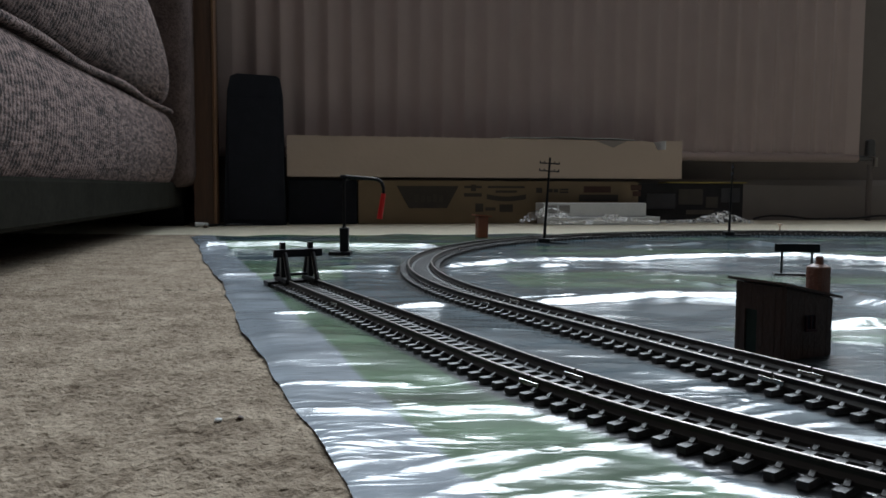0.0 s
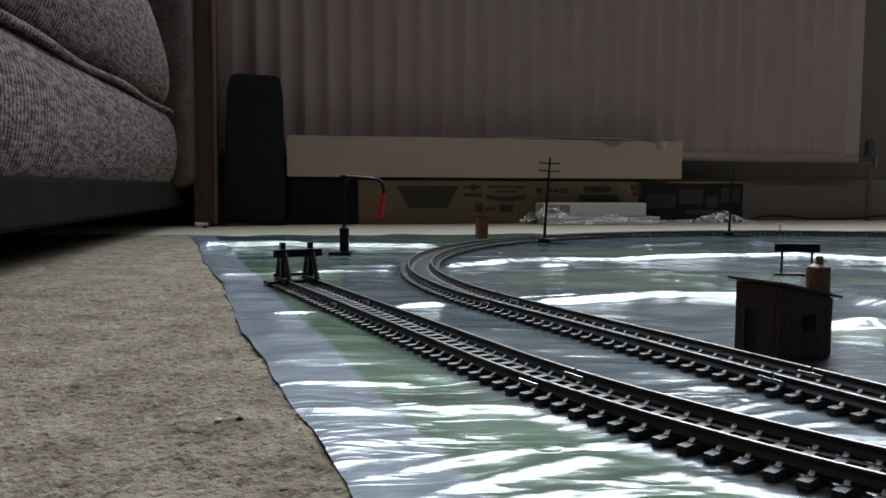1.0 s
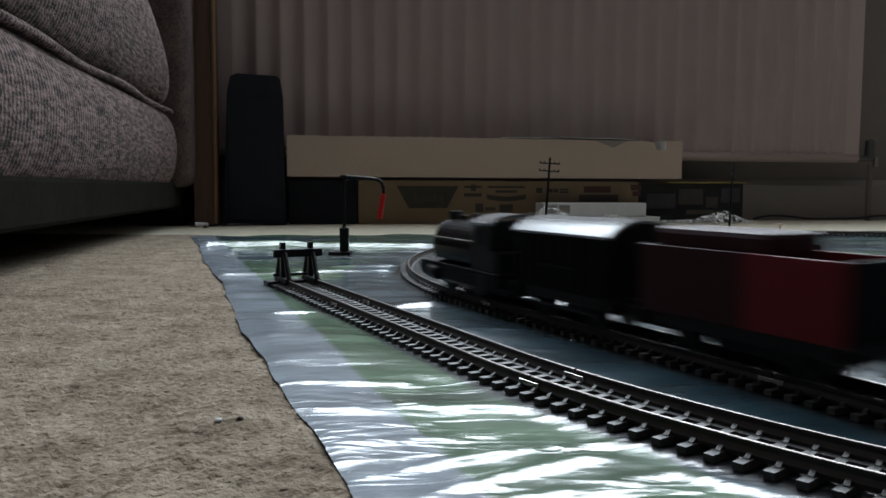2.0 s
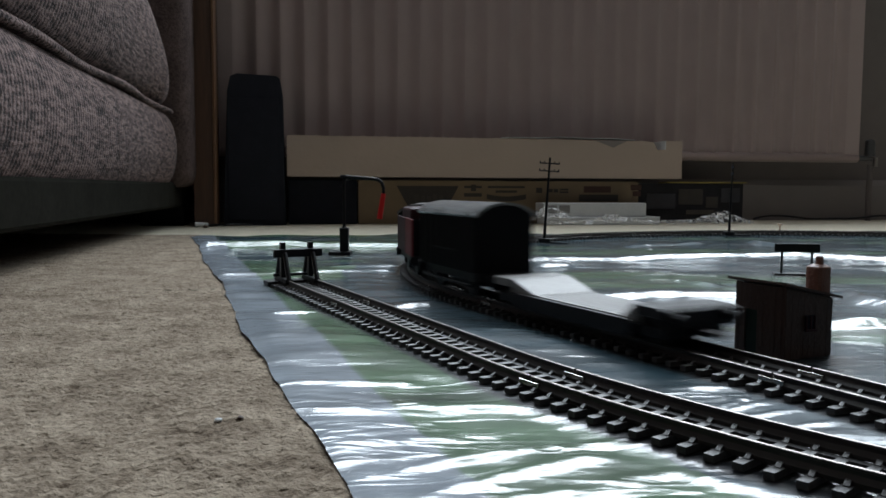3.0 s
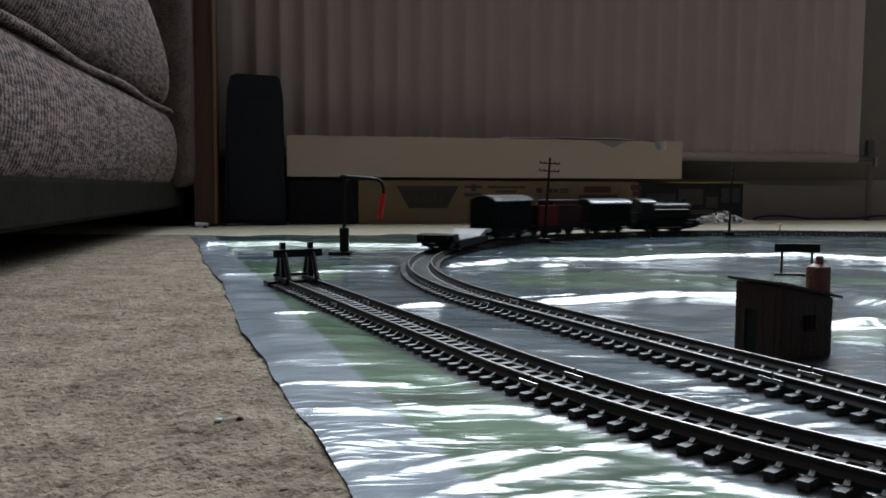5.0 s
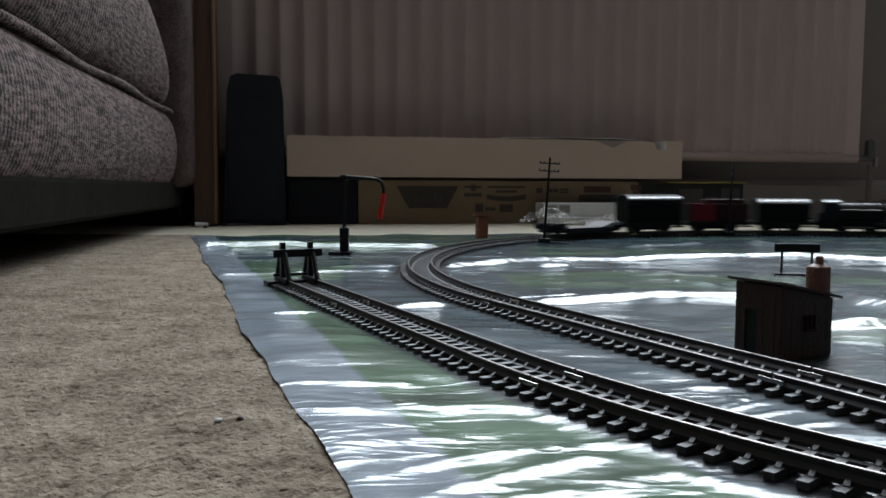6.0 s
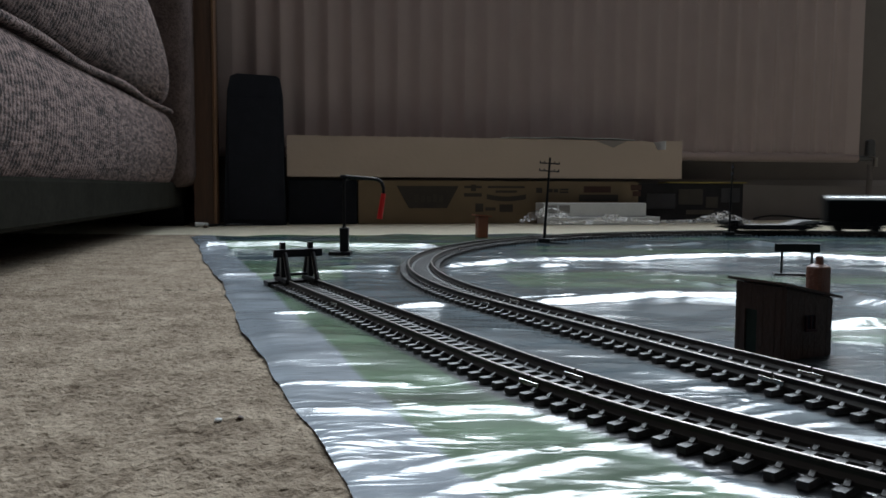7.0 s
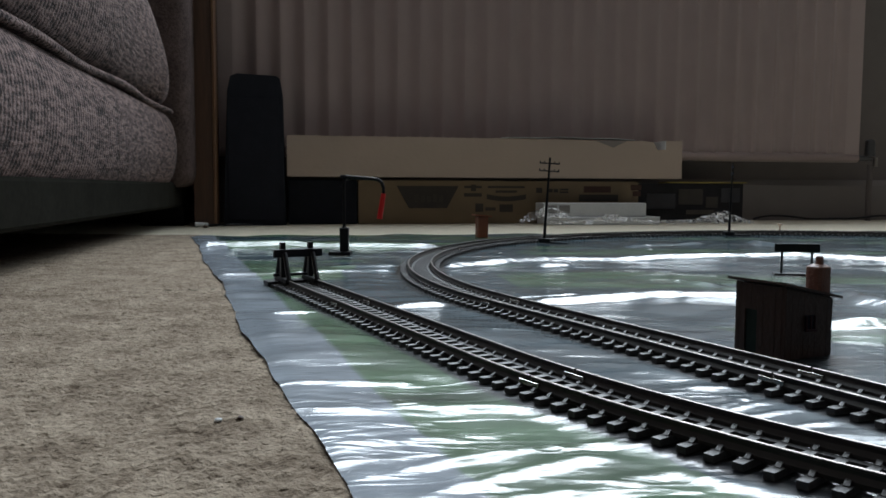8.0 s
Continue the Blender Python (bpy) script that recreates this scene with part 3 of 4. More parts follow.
# ---- track ----
def rail_ring(c, h, off):
    n = Vector((math.sin(h), -math.cos(h)))
    half = [(0.0011, -0.0011), (0.0011, -0.0003), (0.0003, 0.0009), (0.0003, 0.0018), (0.00065, 0.0020), (0.00062, 0.00228), (0.00055, 0.00240), (0.00045, 0.00248), (0.00030, 0.00253), (0.0001, 0.00255)]
    prof = half + [(-a, b) for a, b in half[::-1]]
    return [(c.x + n.x * (off + a), c.y + n.y * (off + a), RAIL_Z - 0.00254 + b) for a, b in prof]


def sleeper_mesh():
    """A sleeper with a wedge-shaped chair on each side of both rails."""
    bm = box(bmesh.new(), -0.0012, 0.0012, -0.0142, 0.0142, 0.0002, 0.0019)
    for y in (-0.0083, 0.0083):
        for s in (-1, 1):
            a, b = y + s * 0.0004, y + s * 0.0024
            prism(bm, [(a, 0.0018), (b, 0.0018), (b, 0.0021), (y + s * 0.0014, 0.0028), (a, 0.0031)], "x", -0.0006, 0.0006)
    return mesh_of("sleeper", bm, sleeper_mat)


SLEEPER = sleeper_mesh()
PITCH = 0.0066


def section(way, s0, s1, label, seam=0.0008):
    top = thing("track_section", Matrix.Identity(4), label, "model track", "model railway track")
    n = max(2, int((s1 - s0) / 0.006))
    for off in (-0.00825, 0.00825):
        rings = []
        for i in range(n + 1):
            s = s0 + seam / 2 + (s1 - s0 - seam) * i / n
            c, h = way(s)
            rings.append(rail_ring(c, h, off))
        rail = part("rail", sweep(bmesh.new(), rings), railside_mat, top, "dark steel rail with a bright worn top")
        rail.data.materials.append(steel_mat)
        for f in rail.data.polygons:
            if f.center.z > RAIL_Z - 0.00006:
                f.material_index = 1
    for off in (-0.00825, 0.00825):
        c, h = way(s1)
        a = Vector((math.sin(h), -math.cos(h)))
        joint = part("rail_joiner", box(bmesh.new(), -0.0045, 0.0045, -0.0013, 0.0013, -0.0006, 0.0009, 0.0002), joiner_mat, top, "bright metal rail joiner")
        joint.matrix_local = Matrix.Translation((c.x + a.x * off, c.y + a.y * off, RAIL_Z - 0.0023)) @ Matrix.Rotation(h, 4, "Z")
    k = round((s1 - s0) / PITCH)
    for i in range(k):
        c, h = way(s0 + (i + 0.5) * (s1 - s0) / k)
        sl = new("sleeper", SLEEPER)
        sl.parent = top
        sl.matrix_local = Matrix.Translation((c.x, c.y, 0)) @ Matrix.Rotation(h, 4, "Z")
    for off in (-0.006, 0.006):
        rings = []
        for i in range(n + 1):
            c, h = way(s0 + (s1 - s0) * i / n)
            a = Vector((math.sin(h), -math.cos(h)))
            rings.append([(c.x + a.x * (off + dx), c.y + a.y * (off + dx), z) for dx, z in ((-0.001, 0.0007), (0.001, 0.0007), (0.001, 0.0018), (-0.001, 0.0018))])
        part("web", sweep(bmesh.new(), rings), sleeper_mat, top)


ARC = R * math.pi / 4
for i in range(4):
    section(track_at, i * ARC, (i + 1) * ARC, "curved length of black-sleepered model railway track")
for i in range(7):
    section(track_at, -0.168 * (i + 1), -0.168 * i, "straight length of black-sleepered model railway track")
for i in range(2):
    section(track_at, 4 * ARC + 0.168 * i, 4 * ARC + 0.168 * (i + 1), "straight length of black-sleepered model railway track")
section(siding_at, -0.14, 0.028, "straight length of siding track on the mat")
section(siding_at, 0.028, 0.139, "siding track ending at the buffer stop")
section(siding_at, -0.31, -0.14, "curved length of siding track")


# ---- lineside models ----
def on_track(way, s):
    c, h = way(s)
    return Matrix.Translation((c.x, c.y, RAIL_Z)) @ Matrix.Rotation(h, 4, "Z")


def buffer_stop():
    top = thing("buffer_stop", on_track(siding_at, BEND + 0.230), "black plastic model buffer stop at the siding's end", "buffer stop", "")
    z = -RAIL_Z
    for y in (-0.0083, 0.0083):
        part("post", box(bmesh.new(), -0.002, 0.002, y - 0.0014, y + 0.0014, z + 0.003, 0.0210, 0.0003), black_mat, top)
        for dx in (-0.014, 0.013):
            bm = rod(bmesh.new(), (dx, y, -0.001), (dx * 0.35, y, 0.0150), 0.0015, 0.0014, segs=6)
            part("brace", bm, black_mat, top)
        part("foot", box(bmesh.new(), -0.014, 0.012, y - 0.002, y + 0.002, -0.0018, 0.0006, 0.0003), black_mat, top)
    part("beam", box(bmesh.new(), -0.0045, -0.002, -0.0145, 0.0145, 0.0125, 0.0172, 0.0004), black_mat, top)
    part("cross_bar", box(bmesh.new(), 0.006, 0.008, -0.012, 0.012, 0.0005, 0.0022, 0.0003), black_mat, top)
    part("base", box(bmesh.new(), 0.004, 0.016, -0.016, 0.016, z + 0.0005, -0.0022, 0.0004), black_mat, top)


buffer_stop()


def water_crane():
    top = thing("water_crane", pose(-0.0845, 0.672, 0.001), "black model water crane with a bright red hose", "water crane")
    part("base", box(bmesh.new(), -0.0125, 0.006, -0.008, 0.008, 0, 0.0032, 0.0005), black_mat, top)
    part("pedestal", box(bmesh.new(), -0.0037, 0.0037, -0.0037, 0.0037, 0.0032, 0.0232, 0.0004), black_mat, top)
    part("collar", rod(bmesh.new(), (0, 0, 0.0232), (0, 0, 0.0255), 0.0022, 0.0014, 10), black_mat, top)
    part("column", rod(bmesh.new(), (0, 0, 0.024), (0, 0, 0.0685), 0.0013, segs=12), black_mat, top, smooth=False)
    pts = [(-0.003, 0, 0.0672), (0.009, 0, 0.0662), (0.023, 0, 0.0652), (0.0285, 0, 0.0645), (0.032, 0, 0.062), (0.0336, 0, 0.0575), (0.0336, 0, 0.0515)]
    part("arm", tube(bmesh.new(), pts, 0.0015, 10), black_mat, top, smooth=True)
    bm = rod(bmesh.new(), (0.0336, 0, 0.0525), (0.0302, 0, 0.0310), 0.0021, 0.0024, 12)
    part("hose", bm, redhose_mat, top, "bright red hose")
    part("bracket", rod(bmesh.new(), (-0.003, 0, 0.058), (0.006, 0, 0.0662), 0.0006, segs=6), black_mat, top)


water_crane()


def telegraph_pole(x, y, lean, face):
    m = Matrix.Translation((x, y, 0.0014)) @ Matrix.Rotation(lean, 4, "Y")
    top = thing("telegraph_pole", m, "slim black plastic model telegraph pole", "telegraph pole", "telegraph poles")
    part("pole", rod(bmesh.new(), (0, 0, 0), (0, 0, 0.0895), 0.0016, 0.0011, 10), black_mat, top)
    part("foot", box(bmesh.new(), -0.006, 0.006, -0.005, 0.005, -0.0005, 0.0045, 0.0008), black_mat, top)
    part("base_bar", box(bmesh.new(), 0.004, 0.026, -0.0025, 0.0025, -0.0005, 0.0012, 0.0003), black_mat, top)
    c, s = math.cos(face), math.sin(face)
    for z, w in ((0.0835, 0.0105), (0.0755, 0.0105)):
        arm = part("crossarm", rod(bmesh.new(), (-w * c, -w * s, z), (w * c, w * s, z), 0.0007, segs=6), matte_black, top)
        for k in (-0.95, -0.5, 0.5, 0.95):
            part("insulator", rod(bmesh.new(), (k * w * c, k * w * s, z), (k * w * c, k * w * s, z + 0.0022), 0.0008, 0.0006, 6), matte_black, arm)


telegraph_pole(0.107, 0.832, radians(3.4), 0.0)
telegraph_pole(0.355, 0.975, radians(1.5), radians(78))


def brown_pillar():
    top = thing("lineside_cabinet", pose(0.046, 0.935, 0.0, 0, 0, 18), "small orange-brown plastic lineside cabinet with a cap", "lineside cabinet")
    part("body", box(bmesh.new(), -0.0062, 0.0062, -0.0055, 0.0055, 0, 0.025, 0.0005), orange_mat, top)
    bm = bmesh.new()
    prism(bm, [(-0.0098, 0.0262), (0.0098, 0.0245), (0.0098, 0.0258), (-0.0098, 0.0278)], "y", -0.008, 0.008)
    part("roof", bm, orange_mat, top)


brown_pillar()


def name_board():
    top = thing("name_board", pose(0.2385, 0.528, 0.0005, 0, 0, -12), "black plastic station name board on two posts", "sign board")
    for x in (-0.0095, 0.0095):
        part("post", box(bmesh.new(), x - 0.0007, x + 0.0007, -0.0008, 0.0008, 0.001, 0.017, 0.0002), black_mat, top)
    part("board", box(bmesh.new(), -0.0143, 0.0143, -0.001, 0.001, 0.0158, 0.0215, 0.0003), black_mat, top)
    part("base", box(bmesh.new(), -0.0145, 0.0145, -0.003, 0.003, 0, 0.0014, 0.0003), black_mat, top)


name_board()


def hut():
    """Platelayers' hut seen on its corner: mono-pitch roof, doorway, small window, chimney with a pot."""
    c = Vector((0.116, 0.264))
    d = Vector((0.892, 0.452)).normalized()
    m = Matrix(((d.x, -d.y, 0, c.x), (d.y, d.x, 0, c.y), (0, 0, 1, 0.0), (0, 0, 0, 1)))
    ln, w = 0.0235, 0.0213
    top = thing("hut", m, "dark brown plastic model hut with a sloping roof", "hut")

    def zt(x):
        return 0.0256 - 0.21 * x
    for y0, y1, name in ((0.0, 0.0012, "front_wall"), (w - 0.0012, w, "back_wall")):
        part(name, prism(bmesh.new(), [(0, 0), (ln, 0), (ln, zt(ln)), (0, zt(0))], "y", y0, y1), brown_mat, top)
    y = 0.0013
    part("end_wall", box(bmesh.new(), ln - 0.0014, ln - 0.0002, 0.0013, w - 0.0013, 0, zt(ln) - 0.0001), brown_mat, top)
    part("end_wall", box(bmesh.new(), 0.0008, 0.0016, 0.0013, w - 0.0013, 0, zt(0) - 0.0003), brown_mat, top)
    # upright boards on the doorway side, leaving the opening
    door = (0.0122, 0.0168)
    k = 0
    while y < w - 0.0014:
        y1 = min(y + 0.0026, w)
        lo = 0.0160 if y1 > door[0] and y < door[1] else 0.0003
        part("plank", box(bmesh.new(), -0.0001 - 0.00006 * (k % 2), 0.0009, y, y1 - 0.00004, lo, zt(0) - 0.0004, 0.0001), brown_mat, top)
        y, k = y1, k + 1
    part("door", box(bmesh.new(), 0.0004, 0.0009, door[0] - 0.0006, door[1] + 0.0008, 0.0004, 0.0160, 0.0001), green_door, top, "dark green door set back in its opening")
    for k in range(8):
        x0, x1 = ln * k / 8 + 0.00003, ln * (k + 1) / 8 - 0.00003
        part("plank", box(bmesh.new(), x0, x1, -0.0004 - 0.00005 * (k % 2), 0.0, 0.0003, zt(x1) - 0.0004, 0.0001), brown_mat, top)
    win = part("window", box(bmesh.new(), 0.0092, 0.0140, -0.0010, -0.0004, 0.0098, 0.0152, 0.0002), matte_black, top, "small dark window")
    for x in (0.0094, 0.0116, 0.0136):
        part("glazing_bar", box(bmesh.new(), x - 0.0003, x + 0.0003, -0.0014, -0.001, 0.0102, 0.0150), maroon_mat, win)
    part("window_sill", box(bmesh.new(), 0.0090, 0.0142, -0.0017, -0.001, 0.0096, 0.0103), maroon_mat, win)
    x0, x1, y0, y1 = -0.0016, ln + 0.0036, -0.0016, w + 0.0028
    bm = bmesh.new()
    prism(bm, [(x0, zt(x0) + 0.0002), (x1, zt(x1) + 0.0002), (x1, zt(x1) + 0.0011), (x0, zt(x0) + 0.0011)], "y", y0, y1)
    part("roof", bm, brown_mat, top)
    # rounded stack with a sloping shoulder under the pot
    cx, cy = 0.0211, 0.0040
    rings = []
    for z, r in ((0.0190, 0.0035), (0.0306, 0.0035), (0.0312, 0.0033), (0.0320, 0.0020), (0.0321, 0.0018)):
        ring = []
        for i in range(20):
            a = 2 * math.pi * i / 20
            q = (abs(math.cos(a)) ** 3.4 + abs(math.sin(a)) ** 3.4) ** (-1 / 3.4)
            ring.append((cx + r * q * math.cos(a), cy + r * q * math.sin(a), z))
        rings.append(ring)
    chimney = part("chimney", sweep(bmesh.new(), rings), brick_mat, top, "red-brown chimney stack")
    part("pot", rod(bmesh.new(), (cx + 0.0004, cy, 0.0319), (cx + 0.0004, cy, 0.0349), 0.0014, 0.0012, 12), brick_mat, chimney)


hut()

tee = thing("golf_tee", pose(0.478, 1.115, -0.002), "small pale peg standing on the carpet", "peg")
part("stem", rod(bmesh.new(), (0, 0, 0), (0, 0, 0.009), 0.0012, 0.0012, 8), white_card, tee)
part("head", rod(bmesh.new(), (0, 0, 0.009), (0, 0, 0.012), 0.002, 0.0042, 12), white_card, tee)


# ---- things along the wall (in room axes) ----
def along_wall(name, label, category, group=""):
    return thing(name, ROOM, label, category, group)


def boxes_by_wall():
    t = along_wall("printed_box", "brown printed cardboard box lying against the radiator", "box")
    body = part("carton", box(bmesh.new(), 0.09, 0.592, 1.335, 1.378, -0.003, 0.0715, 0.0012), brown_card, t)
    bm = bmesh.new()
    prism(bm, [(0.155, 0.062), (0.262, 0.062), (0.242, 0.024), (0.176, 0.024)], "y", 1.3338, 1.3352)
    part("picture", bm, ink_mat, t, "dark printed picture panel")
    for u0, u1, z0, z1, mt in ((0.272, 0.303, 0.0586, 0.0625, ink_mat), (0.272, 0.303, 0.0438, 0.0499, ink_mat), (0.284, 0.293, 0.0534, 0.0647, ink_mat), (0.314, 0.380, 0.0586, 0.0625, ink_mat), (0.328, 0.366, 0.0507, 0.0547, ink_mat), (0.292, 0.306, 0.0175, 0.0320, ink_mat), (0.310, 0.328, 0.0196, 0.0254, ink_mat), (0.335, 0.359, 0.0172, 0.0305, ink_mat), (0.401, 0.412, 0.0506, 0.0595, ink_mat), (0.421, 0.431, 0.0515, 0.0577, ink_mat), (0.433, 0.441, 0.0515, 0.0577, ink_mat), (0.444, 0.460, 0.0550, 0.0582, ink_mat), (0.444, 0.460, 0.0506, 0.0533, ink_mat), (0.489, 0.539, 0.0514, 0.0626, redink_mat), (0.480, 0.553, 0.0356, 0.0479, ink_mat), (0.577, 0.597, 0.0559, 0.0658, redink_mat), (0.581, 0.596, 0.0450, 0.0541, redink_mat)):
        part("print", box(bmesh.new(), u0, u1, 1.3341, 1.3352, z0, z1), mt, t)
    # a drooping banner, and a pale rule inside the picture's edge
    arc = [(0.3122 + 0.0704 * k / 10, 0.0481 - 0.0039 * math.sin(math.pi * k / 10)) for k in range(11)]
    part("print", prism(bmesh.new(), arc + [(u, z - 0.0085) for u, z in arc[::-1]], "y", 1.3341, 1.3352), ink_mat, t)
    for z in (0.0592, 0.0555):
        part("print", box(bmesh.new(), 0.166, 0.252, 1.3331, 1.3337, z, z + 0.0009), print_mid, t)
    for k in range(5):
        part("print", box(bmesh.new(), 0.186 + 0.0105 * k, 0.193 + 0.0105 * k, 1.3331, 1.3337, 0.034, 0.048 - 0.002 * (k % 3)), print_mid, t)
    t = along_wall("black_case", "black case standing beside the speaker", "case")
    part("shell", box(bmesh.new(), -0.026, 0.088, 1.335, 1.378, -0.003, 0.0715, 0.002), matte_black, t)
    t = along_wall("dark_box", "dark printed box with a yellow top edge", "box")
    part("carton", box(bmesh.new(), 0.595, 0.803, 1.345, 1.379, -0.003, 0.069, 0.001), dark_card, t)
    part("lid_edge", box(bmesh.new(), 0.65, 0.806, 1.338, 1.380, 0.0691, 0.0712, 0.0004), yellow_card, t, "yellow lid edge")
    for u0, u1, z0, z1, mt in ((0.612, 0.668, 0.022, 0.050, blueink_mat), (0.674, 0.722, 0.030, 0.058, ink_mat), (0.728, 0.752, 0.024, 0.044, ink_mat), (0.758, 0.796, 0.034, 0.060, blueink_mat), (0.690, 0.745, 0.012, 0.020, print_mid)):
        part("picture", box(bmesh.new(), u0, u1, 1.3438, 1.3452, z0, z1, 0.0005), mt, t, "dim printed picture")
    # long pale carton with a torn flap on top of the others
    t = along_wall("long_carton", "long pale cardboard carton lying on the boxes", "box")
    bm = bmesh.new()
    out = [(-0.027, 0.0765), (0.659, 0.0765), (0.659, 0.1425), (0.6275, 0.1425), (0.6265, 0.127), (0.612, 0.127), (0.606, 0.139), (0.596, 0.141), (0.575, 0.142), (0.35, 0.1428), (-0.027, 0.143)]
    prism(bm, out, "y", 1.305, 1.378)
    part("carton", bm, white_card, t)
    bm = bmesh.new()
    rings = []
    for i in range(15):
        k = i / 14
        u = 0.33 + 0.24 * k
        lift = 0.004 * math.sin(k * math.pi) + 0.0012 * math.sin(k * 17)
        rings.append([(u, 1.303, 0.1433 + lift * 0.6), (u, 1.36, 0.1433 + lift), (u, 1.36, 0.1441 + lift), (u, 1.303, 0.1441 + lift * 0.6)])
    part("flap", sweep(bm, rings), poly_mat, t, "lifted white torn paper flap")
    bm = bmesh.new()
    prism(bm, [(0.495, 0.1415), (0.512, 0.136), (0.53, 0.1295), (0.548, 0.138), (0.556, 0.1415)], "y", 1.3042, 1.3052)
    part("tear", bm, skirt_mat, t, "torn brown patch")
    part("notch_edge", box(bmesh.new(), 0.6262, 0.6276, 1.304, 1.376, 0.1272, 0.1424), poly_mat, t, "white torn edge")


boxes_by_wall()


def speaker():
    t = along_wall("speaker", "tall black cloth-fronted loudspeaker on the carpet", "loudspeaker")
    bm = bmesh.new()
    prism(bm, [(-0.127, -0.003), (-0.030, -0.003), (-0.0335, 0.21), (-0.037, 0.232), (-0.043, 0.236), (-0.104, 0.2385), (-0.114, 0.234), (-0.119, 0.21)], "y", 1.30, 1.372)
    part("cabinet", bm, matte_black, t)
    part("grille", box(bmesh.new(), -0.119, -0.039, 1.2975, 1.2999, 0.006, 0.2, 0.001), matte_black, t)


speaker()


def wood_upright():
    t = along_wall("bookcase_end", "dark stained wooden upright beside the sofa", "bookcase")
    part("panel", box(bmesh.new(), -0.1685, -0.1385, 1.27, 1.36, -0.003, 0.9, 0.001), wood_mat, t)
    part("edge_strip", box(bmesh.new(), -0.1383, -0.1345, 1.268, 1.30, -0.003, 0.9, 0.001), litwood_mat, t, "rounded wooden edge, its highlight painted in paler wood")


wood_upright()


def polystyrene():
    t = along_wall("polystyrene_tray", "white moulded polystyrene packing tray on the carpet", "packing tray")
    part("slab", box(bmesh.new(), 0.40, 0.604, 1.27, 1.325, -0.003, 0.0105, 0.001), poly_mat, t)
    up = part("block", box(bmesh.new(), 0.397, 0.581, 1.276, 1.325, 0.0106, 0.034, 0.0015), poly_mat, t)
    # Flat grey patches stand for the shade inside the moulded hollows.
    for u0, u1 in ((0.405, 0.42), (0.424, 0.443)):
        part("hollow_shade", box(bmesh.new(), u0, u1, 1.2752, 1.2759, 0.017, 0.03, 0.0003), deck_mat, up, "grey patch painted as the shade of a moulded hollow")


polystyrene()


def film_bag():
    t = along_wall("plastic_bag", "crumpled clear plastic bag lying on the carpet", "plastic bag")
    def sheet(name, u0, u1, v0, v1, nu, nv, lift):
        bm = bmesh.new()
        rows = []
        for j in range(nv + 1):
            rows.append([])
            for i in range(nu + 1):
                a, b = i / nu, j / nv
                u = u0 + (u1 - u0) * a + 0.006 * noise.noise((a * 7, b * 4, 9))
                v = v0 + (v1 - v0) * b + 0.010 * noise.noise((a * 9, b * 3, 4))
                rows[-1].append(bm.verts.new((u, v, max(-0.0025, lift(a, b)))))
        for j in range(nv):
            for i in range(nu):
                bm.faces.new((rows[j][i], rows[j][i + 1], rows[j + 1][i + 1], rows[j + 1][i]))
        part(name, bm, film_mat, t, smooth=True)

    def folds(a, b, k):
        """Long pleats that run together, with sharp crests."""
        n1 = 1 - abs(noise.noise((a * 13 + b * 3, b * 2.2, k))) * 2.2
        n2 = 1 - abs(noise.noise((a * 31 - b * 5, b * 4.0, k + 3))) * 2.2
        return 0.62 * n1 + 0.38 * n2

    def main(a, b):
        hump = 0.32 + 0.8 * math.exp(-((a - 0.33) / 0.09) ** 2) + 1.0 * math.exp(-((a - 0.86) / 0.09) ** 2)
        return 0.016 * math.sin(math.pi * b) ** 0.7 * hump * (0.45 + 0.75 * folds(a, b, 2.0))

    def flap(a, b):
        rise = 0.026 * math.sin(math.pi * min(1.0, 0.15 + 0.95 * (1 - a))) ** 0.8
        return rise * (0.45 + 0.6 * b) * (0.7 + 0.4 * folds(a, b, 7.0))
    sheet("film", 0.385, 0.757, 1.232, 1.268, 150, 18, main)
    sheet("flap", 0.335, 0.44, 1.236, 1.262, 60, 16, flap)


film_bag()


def cable():
    t = thing("cable", ROOM, "thin dark cable lying along the skirting board", "cable")
    pts = [(0.86 + 0.5 * k / 24, 1.40 + 0.012 * math.sin(k * 0.9), 0.001 + 0.006 * max(0, math.sin(k * 0.6))) for k in range(25)]
    part("lead", tube(bmesh.new(), pts, 0.0022, 6), black_mat, t, smooth=True)
    t = thing("cable", ROOM, "dark cable and bright plug on the carpet by the speaker", "cable")
    pts = [(-0.15 + 0.07 * k / 10, 1.255 + 0.004 * math.sin(k), 0.0005) for k in range(11)]
    part("lead", tube(bmesh.new(), pts, 0.0018, 6), black_mat, t, smooth=True)
    part("plug", rod(bmesh.new(), (-0.165, 1.252, 0.001), (-0.146, 1.255, 0.0005), 0.0042, 0.003, 12), poly_mat, t, "bright plug")


cable()


def crumb(x, y, r, mat, label, seed):
    bm = bmesh.new()
    bmesh.ops.create_icosphere(bm, subdivisions=2, radius=r)
    for v in bm.verts:
        v.co *= 1 + 0.5 * noise.noise(v.co / r * 1.3 + Vector((seed, 0, 0)))
        v.co.z *= 0.55
    ob = part("crumb", bm, mat, None, "", True)
    ob.location = (x, y, -0.0012)
    tagged(ob, label, "crumb", "crumbs on the carpet")


crumb(-0.0577, 0.198, 0.0010, poly_mat, "pale crumb of fluff on the carpet", 1)
crumb(-0.0525, 0.2, 0.0009, brown_mat, "dark crumb lying on the carpet", 2)
crumb(-0.28, 0.48, 0.0017, brown_mat, "dark crumb lying on the carpet", 3)
crumb(-0.36, 1.19, 0.004, brown_mat, "dark scrap lying on the carpet", 4)


# ---- sofa ----
SOFA_U = -0.177


